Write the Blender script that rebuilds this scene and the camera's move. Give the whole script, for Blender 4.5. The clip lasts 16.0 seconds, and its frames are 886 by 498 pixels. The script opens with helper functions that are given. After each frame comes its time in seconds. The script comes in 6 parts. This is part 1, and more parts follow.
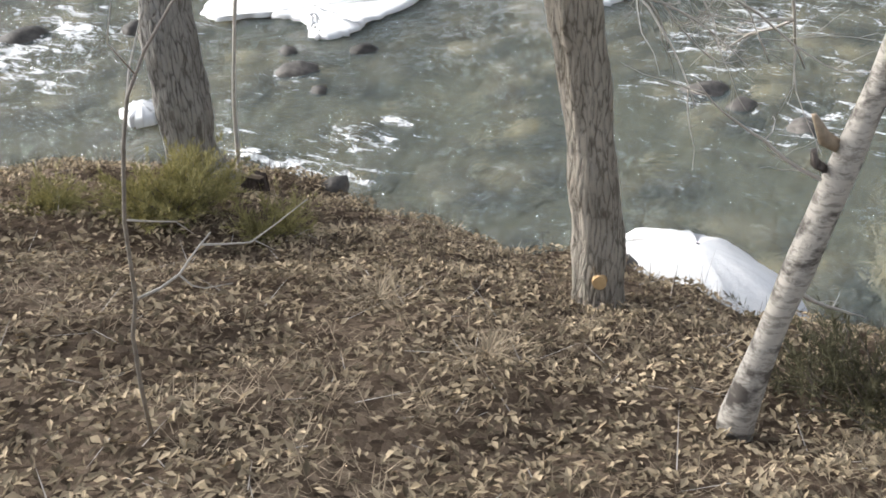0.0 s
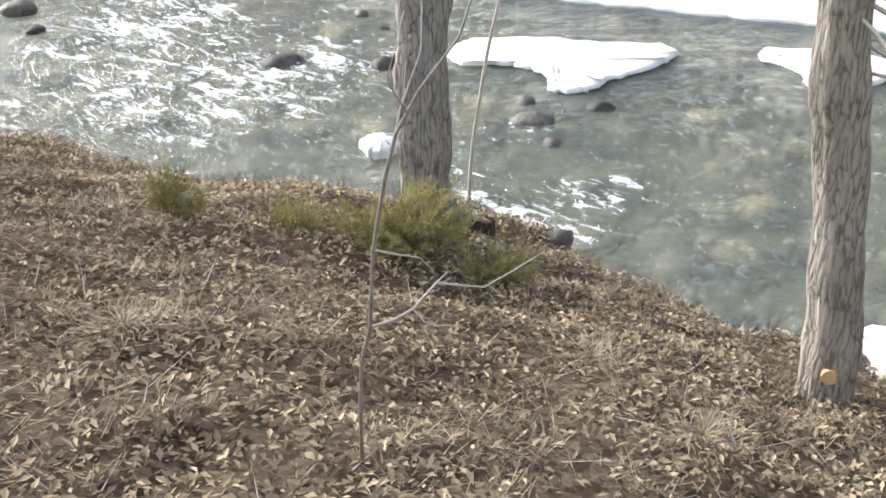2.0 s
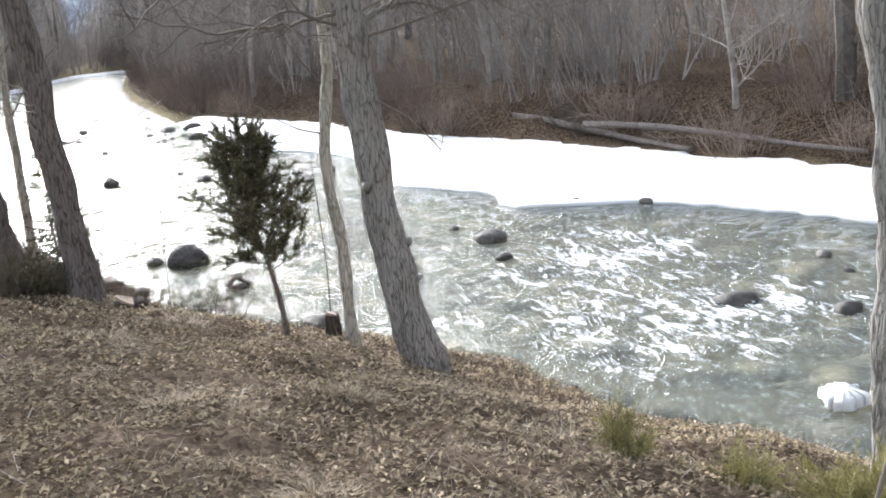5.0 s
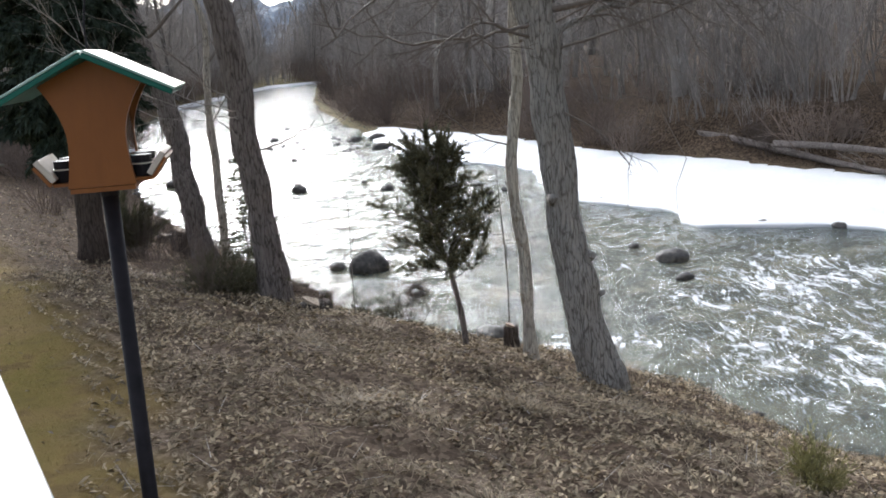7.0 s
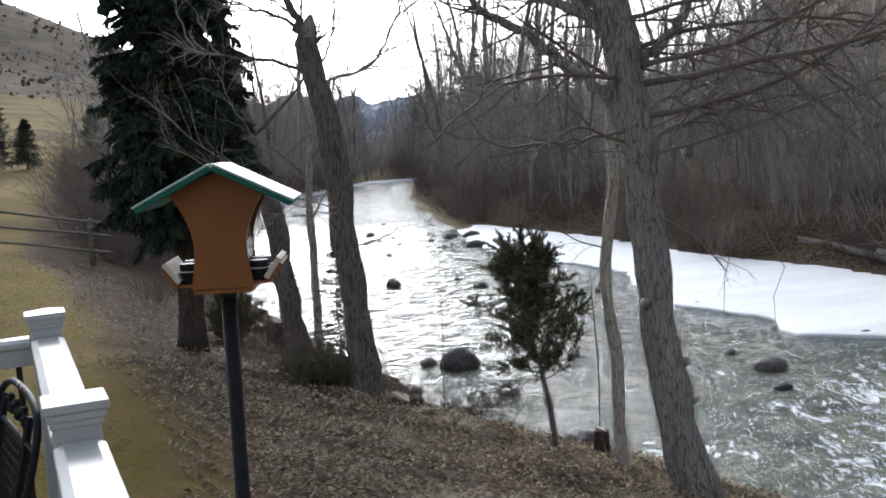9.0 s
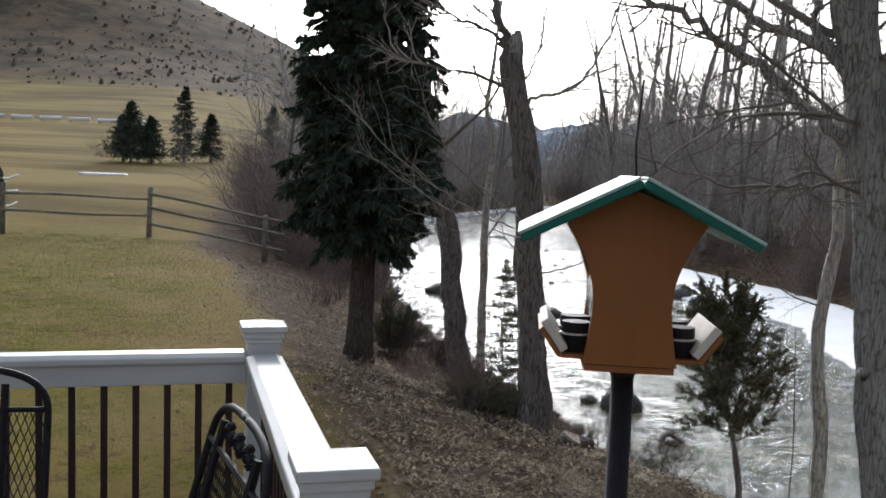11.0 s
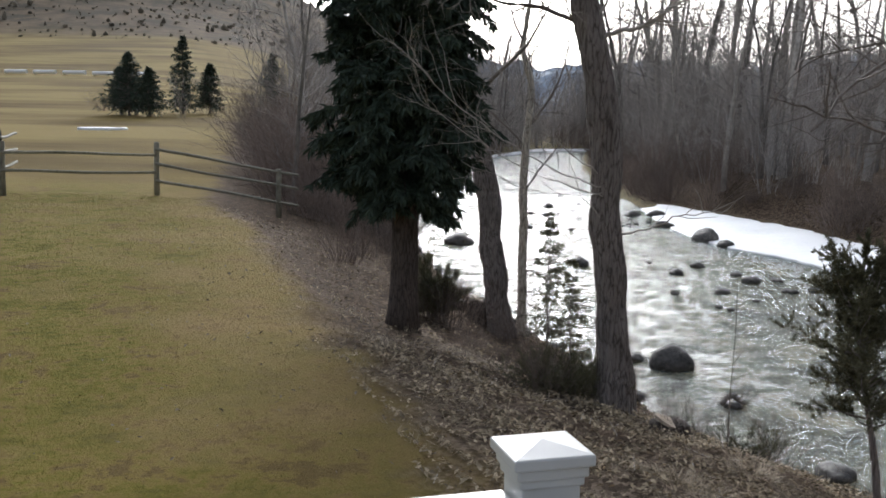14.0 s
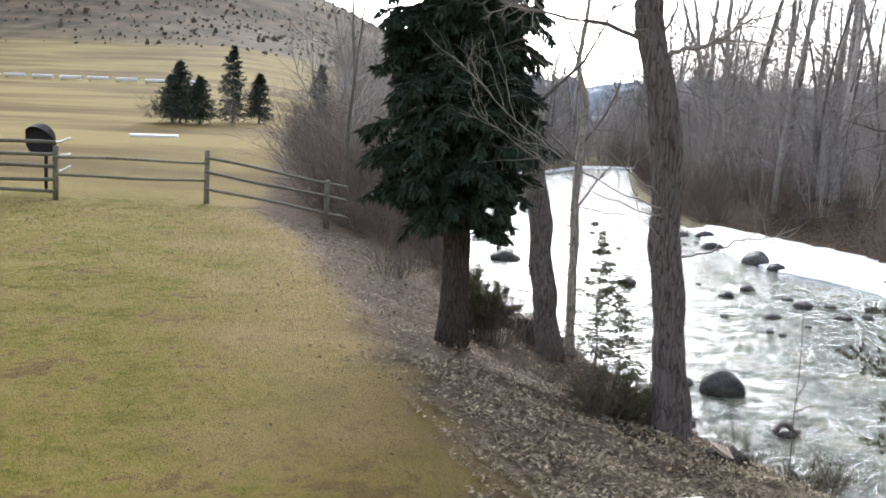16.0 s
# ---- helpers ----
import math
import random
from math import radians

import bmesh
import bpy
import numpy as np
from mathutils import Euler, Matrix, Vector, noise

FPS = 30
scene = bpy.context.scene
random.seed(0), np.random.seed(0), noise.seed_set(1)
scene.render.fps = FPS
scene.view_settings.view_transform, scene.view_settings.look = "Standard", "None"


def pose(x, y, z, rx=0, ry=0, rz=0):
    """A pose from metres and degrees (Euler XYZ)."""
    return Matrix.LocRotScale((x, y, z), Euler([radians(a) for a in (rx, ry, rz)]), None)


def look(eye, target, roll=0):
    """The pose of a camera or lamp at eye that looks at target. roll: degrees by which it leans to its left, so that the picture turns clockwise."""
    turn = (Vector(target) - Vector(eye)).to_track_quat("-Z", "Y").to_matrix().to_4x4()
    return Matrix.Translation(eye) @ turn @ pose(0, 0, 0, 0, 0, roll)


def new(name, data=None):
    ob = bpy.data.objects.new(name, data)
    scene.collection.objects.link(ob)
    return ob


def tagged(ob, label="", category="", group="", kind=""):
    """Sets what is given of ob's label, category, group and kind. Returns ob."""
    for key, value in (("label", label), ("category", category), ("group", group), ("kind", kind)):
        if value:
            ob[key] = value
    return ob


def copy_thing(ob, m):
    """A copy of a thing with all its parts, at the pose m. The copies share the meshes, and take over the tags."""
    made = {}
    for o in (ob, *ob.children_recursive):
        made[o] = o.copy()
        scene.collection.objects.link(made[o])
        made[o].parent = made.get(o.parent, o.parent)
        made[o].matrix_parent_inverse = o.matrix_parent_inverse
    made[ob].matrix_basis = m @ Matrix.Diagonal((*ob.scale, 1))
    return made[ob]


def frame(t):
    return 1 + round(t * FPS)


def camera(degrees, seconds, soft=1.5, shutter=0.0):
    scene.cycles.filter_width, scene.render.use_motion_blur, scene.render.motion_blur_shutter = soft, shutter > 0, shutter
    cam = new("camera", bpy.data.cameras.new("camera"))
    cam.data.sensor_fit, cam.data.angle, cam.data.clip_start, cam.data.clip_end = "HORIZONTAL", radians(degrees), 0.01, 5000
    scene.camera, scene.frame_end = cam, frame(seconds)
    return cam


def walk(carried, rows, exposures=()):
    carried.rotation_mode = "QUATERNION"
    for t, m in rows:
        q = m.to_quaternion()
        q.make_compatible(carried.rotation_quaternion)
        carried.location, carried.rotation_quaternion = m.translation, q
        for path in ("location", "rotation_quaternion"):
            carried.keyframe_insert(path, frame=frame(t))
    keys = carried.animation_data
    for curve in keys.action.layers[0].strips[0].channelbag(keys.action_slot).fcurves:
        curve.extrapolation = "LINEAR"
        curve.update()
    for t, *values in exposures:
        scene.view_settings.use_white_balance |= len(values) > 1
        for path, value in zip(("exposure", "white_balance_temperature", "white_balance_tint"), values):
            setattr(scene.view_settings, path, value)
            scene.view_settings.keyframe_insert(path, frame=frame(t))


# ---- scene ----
cam = camera(46.0, 16.0, soft=1.7)
PATH = [
    (0, (0.34, 0.157, 4.502), (1.78, 1.131, 3.513), -2.9),
    (0.5, (0.357, 0.21, 4.484), (1.736, 1.289, 3.517), -1.1),
    (1, (0.329, 0.221, 4.498), (1.669, 1.368, 3.556), -0.8),
    (1.5, (0.305, 0.233, 4.509), (1.606, 1.457, 3.61), -0.6),
    (2, (0.286, 0.26, 4.51), (1.515, 1.562, 3.619), -1.0),
    (2.5, (0.292, 0.282, 4.502), (1.477, 1.633, 3.626), -0.7),
    (3, (0.289, 0.297, 4.497), (1.421, 1.699, 3.628), -1.5),
    (3.5, (0.276, 0.325, 4.505), (1.264, 1.856, 3.679), -4.5),
    (4, (0.242, 0.347, 4.56), (1.107, 2.036, 3.926), -7.2),
    (4.5, (0.289, 0.434, 4.552), (1.04, 2.219, 4.051), -6.0),
    (7, (0.207, 0.511, 4.52), (0.523, 2.447, 4.126), -4.0),
    (7.5, (0.207, 0.502, 4.525), (0.502, 2.442, 4.14), -4.2),
    (8, (0.212, 0.457, 4.533), (0.454, 2.418, 4.223), -4.0),
    (8.5, (0.203, 0.456, 4.539), (0.401, 2.429, 4.282), -3.5),
    (9, (0.19, 0.445, 4.549), (0.346, 2.429, 4.349), -2.9),
    (9.5, (0.16, 0.446, 4.558), (0.143, 2.442, 4.439), -1.2),
    (11.8, (-0.32, 1.309, 4.53), (-0.464, 3.29, 4.293), 2.6),
    (12, (-0.365, 1.37, 4.539), (-0.472, 3.345, 4.242), 1.1),
    (12.5, (-0.472, 1.629, 4.524), (-0.578, 3.601, 4.204), 0.0),
    (13, (-0.611, 1.9, 4.547), (-0.849, 3.856, 4.209), 1.1),
    (13.5, (-0.782, 2.104, 4.545), (-0.893, 4.074, 4.219), 0.7),
    (14, (-0.865, 2.295, 4.573), (-1.003, 4.273, 4.314), 1.0),
    (14.5, (-0.902, 2.391, 4.594), (-1.135, 4.366, 4.379), 0.8),
    (15, (-0.928, 2.44, 4.594), (-1.18, 4.411, 4.368), -0.2),
    (15.5, (-0.937, 2.455, 4.593), (-1.23, 4.423, 4.392), -0.2),
    (16, (-0.994, 2.454, 4.58), (-1.214, 4.428, 4.345), 2.3),
]
walk(cam, [(t, look(eye, target, roll)) for t, eye, target, roll in PATH],
     exposures=[(0.0, 0.92, 6350, 10), (1.5, 1.3, 6300, 10), (3.0, 1.45, 6250, 10), (4.5, 1.5, 6100, 10), (7.0, 0.8, 5950, 10), (8.0, 0.72, 5900, 10),
                (9.0, 0.36, 5800, 10), (9.7, 0.34, 5850, 10), (11.8, 0.3, 5950, 10), (13.0, 0.32, 6050, 10), (14.5, 0.55, 5900, 10), (16.0, 1.2, 5850, 10)])

# ---------------------------------------------------------------- light
world = bpy.data.worlds.new("sky")
scene.world = world
world.use_nodes = True
wn = world.node_tree
sky = wn.nodes.new("ShaderNodeTexSky")
sky.sky_type = 'NISHITA'
sky.sun_disc = False
sky.sun_elevation = radians(24)
sky.sun_rotation = radians(-9)
sky.air_density, sky.dust_density, sky.ozone_density = 1.0, 4.0, 1.0
pale = wn.nodes.new("ShaderNodeHueSaturation")
pale.inputs["Saturation"].default_value = 0.35
wn.links.new(sky.outputs[0], pale.inputs["Color"])
wn.links.new(pale.outputs[0], wn.nodes["Background"].inputs[0])
wn.nodes["Background"].inputs[1].default_value = 0.158

sun_data = bpy.data.lights.new("sun", 'SUN')
sun_data.energy = 2.1
sun_data.angle = radians(20)
sun_data.color = (1.0, 0.97, 0.92)
sun = new("sun", sun_data)
# hazy sun, upstream and a little to the left, above the woods
sun.matrix_world = look((0, 0, 40), (0.16 * 40, -40, 40 - 17))

# ---------------------------------------------------------------- helpers
rng = np.random.default_rng(7)


def lerp(a, b, t):
    return a + (b - a) * t


def smooth(a, b, x):
    t = np.clip((np.asarray(x, float) - a) / (b - a), 0, 1)
    return t * t * (3 - 2 * t)


class Shape:
    """Collects vertices and faces of one mesh."""

    def __init__(self):
        self.v, self.f, self.n = [], [], 0

    def add(self, verts, faces):
        verts = np.asarray(verts, float)
        self.v.append(verts)
        n = self.n
        self.f.extend([tuple(i + n for i in face) for face in faces])
        self.n += len(verts)

    def tube(self, pts, radii, sides=6, rough=0.0, seed=0, cap=True, ridges=0):
        pts = np.asarray(pts, float)
        radii = np.asarray(radii, float)
        tang = np.gradient(pts, axis=0)
        tang /= np.linalg.norm(tang, axis=1)[:, None] + 1e-9
        ref = np.array([0.0, 0, 1]) if abs(tang[0][2]) < 0.8 else np.array([1.0, 0, 0])
        a = np.cross(tang, ref)
        a /= np.linalg.norm(a, axis=1)[:, None] + 1e-9
        b = np.cross(tang, a)
        ang = np.linspace(0, 2 * np.pi, sides, endpoint=False)
        r = radii[:, None] * np.ones(sides)
        if rough:
            local = np.random.default_rng(seed)
            lump = local.normal(0, 1, (len(pts), sides))
            lump = (lump + np.roll(lump, 1, 0) + np.roll(lump, -1, 0)) / 1.8
            if ridges:
                phase = local.uniform(0, 6.28) + np.cumsum(local.normal(0, 0.18, len(pts)))[:, None]
                lump = lump * 0.6 + 1.1 * np.sin(ridges * ang[None, :] + phase) + 0.6 * np.sin((ridges // 2) * ang[None, :] - 2 * phase)
            r = r * (1 + rough * lump)
        ring = pts[:, None, :] + r[..., None] * (np.cos(ang)[None, :, None] * a[:, None, :] + np.sin(ang)[None, :, None] * b[:, None, :])
        faces = []
        for i in range(len(pts) - 1):
            for j in range(sides):
                k = (j + 1) % sides
                faces.append((i * sides + j, i * sides + k, (i + 1) * sides + k, (i + 1) * sides + j))
        if cap:
            faces.append(tuple(range(sides - 1, -1, -1)))
            faces.append(tuple((len(pts) - 1) * sides + j for j in range(sides)))
        self.add(ring.reshape(-1, 3), faces)

    def prism(self, profile, m0, m1):
        """A closed outline in the xy plane, swept from one matrix to another."""
        p0 = [tuple(m0 @ Vector((x, y, 0))) for x, y in profile]
        p1 = [tuple(m1 @ Vector((x, y, 0))) for x, y in profile]
        n = len(profile)
        faces = [(i, (i + 1) % n, n + (i + 1) % n, n + i) for i in range(n)]
        faces += [tuple(range(n - 1, -1, -1)), tuple(range(n, 2 * n))]
        self.add(p0 + p1, faces)

    def box(self, lo, hi, m=None):
        c = [(x, y, z) for z in (lo[2], hi[2]) for x, y in ((lo[0], lo[1]), (hi[0], lo[1]), (hi[0], hi[1]), (lo[0], hi[1]))]
        if m is not None:
            c = [tuple(m @ Vector(p)) for p in c]
        self.add(c, [(3, 2, 1, 0), (4, 5, 6, 7), (0, 1, 5, 4), (1, 2, 6, 5), (2, 3, 7, 6), (3, 0, 4, 7)])

    def mesh(self, name, material, soft=False):
        me = bpy.data.meshes.new(name)
        me.from_pydata(np.concatenate(self.v).tolist() if self.v else [], [], self.f)
        if material:
            me.materials.append(material)
        if soft:
            me.shade_smooth()
        me.update()
        return me


def part(name, shape, material, parent=None, label="", soft=False, bevel=0.0, segments=2):
    ob = new(name, shape.mesh(name, material, soft))
    if parent is not None:
        ob.parent = parent
    if label:
        tagged(ob, label)
    if bevel:
        mod = ob.modifiers.new("edges", 'BEVEL')
        mod.width, mod.segments, mod.limit_method = bevel, segments, 'ANGLE'
        mod.harden_normals = False
    return ob


def empty(name, m, label, category, group="", kind=""):
    ob = new(name)
    ob.matrix_world = m
    ob.empty_display_size = 0.1
    return tagged(ob, label, category, group, kind)


# ---------------------------------------------------------------- materials
def material(name, rough=0.8, metal=0.0, spec=0.4):
    m = bpy.data.materials.new(name)
    m.use_nodes = True
    nt = m.node_tree
    b = nt.nodes["Principled BSDF"]
    b.inputs["Roughness"].default_value = rough
    b.inputs["Metallic"].default_value = metal
    b.inputs["Specular IOR Level"].default_value = spec
    return m, nt, b


def node(nt, kind, **values):
    n = nt.nodes.new(kind)
    for key, value in values.items():
        key = key.replace("_", " ")
        if key in n.inputs:
            n.inputs[key].default_value = value
    return n


def coords(nt, scale=(1, 1, 1), world_space=True):
    src = nt.nodes.new("ShaderNodeNewGeometry") if world_space else nt.nodes.new("ShaderNodeTexCoord")
    mp = nt.nodes.new("ShaderNodeMapping")
    mp.inputs["Scale"].default_value = scale
    nt.links.new(src.outputs["Position" if world_space else "Object"], mp.inputs["Vector"])
    return mp.outputs[0]


def noise_tex(nt, vec, scale, detail=5, rough=0.6, distortion=0.0):
    n = node(nt, "ShaderNodeTexNoise", Scale=scale, Detail=detail, Roughness=rough, Distortion=distortion)
    nt.links.new(vec, n.inputs["Vector"])
    return n.outputs["Fac"]


def ramp(nt, fac, stops):
    r = nt.nodes.new("ShaderNodeValToRGB")
    e = r.color_ramp.elements
    while len(e) < len(stops):
        e.new(0.5)
    for el, (pos, col) in zip(e, stops):
        el.position = pos
        el.color = (*col, 1) if len(col) == 3 else col
    nt.links.new(fac, r.inputs[0])
    return r.outputs[0]


def mix(nt, fac, a, b, blend='MIX'):
    n = nt.nodes.new("ShaderNodeMix")
    n.data_type, n.blend_type = 'RGBA', blend
    if isinstance(fac, float):
        n.inputs[0].default_value = fac
    else:
        nt.links.new(fac, n.inputs[0])
    for s, v in ((6, a), (7, b)):
        if isinstance(v, tuple):
            n.inputs[s].default_value = (*v, 1)
        else:
            nt.links.new(v, n.inputs[s])
    return n.outputs[2]


def maths(nt, op, a, b=0.0, clamp=False):
    n = nt.nodes.new("ShaderNodeMath")
    n.operation, n.use_clamp = op, clamp
    for i, v in enumerate((a, b)):
        if isinstance(v, (int, float)):
            n.inputs[i].default_value = v
        else:
            nt.links.new(v, n.inputs[i])
    return n.outputs[0]


def bump(nt, b, height, strength=0.5, distance=0.02):
    n = node(nt, "ShaderNodeBump", Strength=strength, Distance=distance)
    nt.links.new(height, n.inputs["Height"])
    nt.links.new(n.outputs[0], b.inputs["Normal"])


def simple(name, dark, light, scale=20.0, rough=0.8, metal=0.0, spec=0.4, stretch=(1, 1, 1), relief=0.3, depth=0.01, object_space=False, vary=0.0, island=False):
    """Two colours mixed by noise at two scales, with relief."""
    m, nt, b = material(name, rough, metal, spec)
    vec = coords(nt, stretch, not object_space)
    n1 = noise_tex(nt, vec, scale, 6, 0.65)
    n2 = noise_tex(nt, vec, scale * 0.13, 3)
    f = maths(nt, 'ADD', maths(nt, 'MULTIPLY', n1, 0.65), maths(nt, 'MULTIPLY', n2, 0.35))
    col = ramp(nt, f, [(0.33, dark), (0.67, light)])
    if vary or island:
        src = nt.nodes.new("ShaderNodeNewGeometry") if island else nt.nodes.new("ShaderNodeObjectInfo")
        rnd = src.outputs["Random Per Island" if island else "Random"]
        hsv = nt.nodes.new("ShaderNodeHueSaturation")
        nt.links.new(col, hsv.inputs["Color"])
        nt.links.new(maths(nt, 'ADD', maths(nt, 'MULTIPLY', rnd, 2 * vary), 1 - vary), hsv.inputs["Value"])
        col = hsv.outputs[0]
    nt.links.new(col, b.inputs["Base Color"])
    if relief:
        bump(nt, b, n1, relief, depth)
    return m


def ridged_bark(name, dark, light, moss=None, scale=9.0):
    """Furrowed bark: narrow broken ridges, flaking plates and weathered blotches."""
    m, nt, b = material(name, 0.92, 0, 0.15)
    nz = node(nt, "ShaderNodeTexNoise", Scale=7.0, Detail=6)
    nt.links.new(coords(nt, (1, 1, 0.5)), nz.inputs["Vector"])
    v = node(nt, "ShaderNodeTexVoronoi", Scale=scale * 3.4)
    v.feature = 'DISTANCE_TO_EDGE'
    nt.links.new(mix(nt, 0.05, coords(nt, (1, 1, 0.2)), nz.outputs["Color"]), v.inputs["Vector"])
    furrow = noise_tex(nt, mix(nt, 0.03, coords(nt, (1, 1, 0.1)), nz.outputs["Color"]), scale * 5, 6, 0.7)
    fine = noise_tex(nt, coords(nt, (1, 1, 0.5)), 60, 6, 0.75)
    height = maths(nt, 'ADD', maths(nt, 'MULTIPLY', v.outputs["Distance"], 1.1), maths(nt, 'ADD', maths(nt, 'MULTIPLY', furrow, 0.9), maths(nt, 'MULTIPLY', fine, 0.35)))
    low, high = tuple(lerp(d, l, 0.25) for d, l in zip(dark, light)), tuple(min(1, c * 1.12) for c in light)
    col = ramp(nt, height, [(0.5, tuple(c * 0.75 for c in dark)), (0.64, low), (0.76, light), (0.96, high)])
    wide = noise_tex(nt, coords(nt, (1, 1, 0.6)), 3.2, 6, 0.7)
    col = mix(nt, ramp(nt, wide, [(0.44, (0, 0, 0)), (0.66, (0.4, 0.4, 0.4))]), col, tuple(c * 0.9 for c in dark))
    flake = noise_tex(nt, coords(nt, (1, 1, 0.45)), 8, 5, 0.65)
    col = mix(nt, ramp(nt, flake, [(0.56, (0, 0, 0)), (0.64, (0.55, 0.55, 0.55))]), col, high)
    if moss:
        col = mix(nt, ramp(nt, noise_tex(nt, coords(nt), 4.5, 5), [(0.56, (0, 0, 0)), (0.68, (0.8, 0.8, 0.8))]), col, moss)
    nt.links.new(col, b.inputs["Base Color"])
    bump(nt, b, height, 1.0, 0.05)
    return m


BARK = ridged_bark("cottonwood_bark", (0.2, 0.183, 0.165), (0.5, 0.48, 0.45))
BARK_GREY = ridged_bark("peeling_grey_bark", (0.26, 0.225, 0.185), (0.62, 0.57, 0.49))
BARK_PALE = ridged_bark("pale_flaking_bark", (0.36, 0.32, 0.26), (0.68, 0.64, 0.56), moss=(0.22, 0.15, 0.07))
BARK_DARK = ridged_bark("dark_bark", (0.12, 0.1, 0.09), (0.28, 0.245, 0.225), scale=8)
SPRUCE_BARK = ridged_bark("spruce_bark", (0.05, 0.04, 0.035), (0.12, 0.096, 0.082), scale=8)
TWIG = simple("twig_bark", (0.11, 0.09, 0.075), (0.25, 0.215, 0.185), 30, 0.85)
TWIG_DULL = simple("dull_grey_twig", (0.26, 0.23, 0.2), (0.44, 0.4, 0.36), 30, 0.85)
TWIG_PALE = simple("pale_twig", (0.42, 0.385, 0.34), (0.66, 0.62, 0.56), 30, 0.85)
WOODS = simple("woods_bark", (0.2, 0.18, 0.166), (0.43, 0.395, 0.365), 6, 0.9, vary=0.5)
TRUNKS = simple("woods_trunk_bark", (0.14, 0.125, 0.11), (0.43, 0.395, 0.355), 4, 0.9, vary=0.55)
BRUSH = simple("brush_twigs", (0.095, 0.073, 0.061), (0.24, 0.188, 0.156), 8, 0.9, vary=0.45)
NEEDLE = simple("spruce_needles", (0.02, 0.034, 0.024), (0.058, 0.082, 0.054), 9, 0.7, island=True, vary=0.35, relief=0)
JUNIPER = simple("juniper_sprays", (0.062, 0.066, 0.034), (0.165, 0.148, 0.085), 9, 0.75, island=True, vary=0.4, relief=0)
JUNIPER_PALE = simple("yellowish_juniper", (0.22, 0.208, 0.084), (0.42, 0.375, 0.165), 5, 0.75, island=True, vary=0.35, relief=0)
LEAF = simple("dead_leaves", (0.19, 0.15, 0.1), (0.53, 0.435, 0.298), 3, 0.9, spec=0.1, island=True, vary=0.62, relief=0)
STRAW = simple("dead_grass", (0.24, 0.185, 0.12), (0.5, 0.41, 0.29), 3, 0.8, island=True, vary=0.45, relief=0)
SNOW = simple("snow", (0.80, 0.82, 0.84), (0.9, 0.9, 0.9), 7, 0.65, spec=0.3, relief=0.5, depth=0.03)
ROCK = simple("wet_river_rock", (0.05, 0.046, 0.043), (0.16, 0.148, 0.135), 12, 0.65, spec=0.3, relief=0.6, depth=0.02, vary=0.4)
BEDROCK = simple("river_stones", (0.14, 0.11, 0.066), (0.44, 0.34, 0.19), 5, 0.6, relief=0.4, island=True, vary=0.6)
WHITE = simple("white_vinyl", (0.5, 0.5, 0.485), (0.6, 0.6, 0.585), 3, 0.3, relief=0.03)
BLACK = simple("black_metal", (0.01, 0.009, 0.011), (0.026, 0.022, 0.026), 40, 0.6, metal=0.0, spec=0.2, relief=0.1)
BALUSTER = simple("bronze_baluster", (0.025, 0.014, 0.013), (0.05, 0.03, 0.028), 40, 0.4, relief=0.05)
ORANGE = simple("orange_board", (0.2, 0.068, 0.014), (0.29, 0.105, 0.024), 14, 0.5, relief=0.1, stretch=(1, 1, 0.3))
CREAM = simple("bare_wood_edge", (0.5, 0.44, 0.36), (0.68, 0.62, 0.54), 30, 0.6, relief=0.05)
# sky reflection on the green feeder roof, given as a pale mint colour
ROOF_SHEEN = simple("pale_roof_sheen", (0.3, 0.46, 0.4), (0.42, 0.58, 0.52), 12, 0.3, relief=0.05)
GREEN = simple("green_roof_board", (0.0, 0.085, 0.06), (0.005, 0.13, 0.095), 14, 0.4, relief=0.08)
CLEAR, clear_nodes, clear_shader = material("clear_plastic", 0.08)
clear_shader.inputs["Transmission Weight"].default_value = 1.0
clear_shader.inputs["IOR"].default_value = 1.1
FENCE = simple("weathered_fence_wood", (0.12, 0.115, 0.085), (0.3, 0.28, 0.22), 20, 0.85, stretch=(1, 1, 0.3), vary=0.2)
CUT = simple("fresh_cut_wood", (0.5, 0.33, 0.16), (0.68, 0.48, 0.26), 25, 0.8)
CUT_OLD = simple("old_cut_wood", (0.22, 0.17, 0.12), (0.42, 0.34, 0.25), 25, 0.85)


# ---------------------------------------------------------------- the lie of the land
CREST_Y = np.array([-39, -7.8, 0, 2.6, 3.9, 4.68, 6.11, 6.76, 7.28, 8.32, 9.36, 10.53, 11.18, 12.22, 13.26, 15.34, 18.2, 20.8, 23.4, 28.6, 39, 55, 69, 86, 102, 125, 145, 157, 165, 180, 200])
CREST_X = np.array([7.8, 6.76, 6.37, 6.17, 6.17, 6.17, 6.3, 6.11, 5.53, 4.81, 4.49, 4.22, 3.64, 2.8, 1.82, 1.24, 0.46, -0.39, -1.43, -2.99, -5.2, -7.4, -8.8, -8.3, -6.5, -2.2, 1, 8, 25, 80, 90])
LAWN_Y = np.array([-39, 0, 5.2, 7.8, 9.1, 10.79, 13, 18.2, 23.79, 28.6, 39, 78, 180])
LAWN_X = np.array([0.65, -0.13, -0.46, -0.78, -1.1, -1.69, -2.6, -4.42, -6.37, -8.71, -11.5, -22, -34])
FAR_Y = np.array([-40, 0, 6.5, 12, 17, 20, 26, 31, 36, 43, 49, 54.6, 63, 72, 90, 130, 150, 160, 166, 180, 200])
FAR_X = np.array([26, 22, 20, 18.6, 17.6, 16.8, 15, 13.5, 11.2, 10.2, 8, 5.5, 5.3, 4.9, 4.8, 7.3, 10.5, 26, 60, 130, 90])
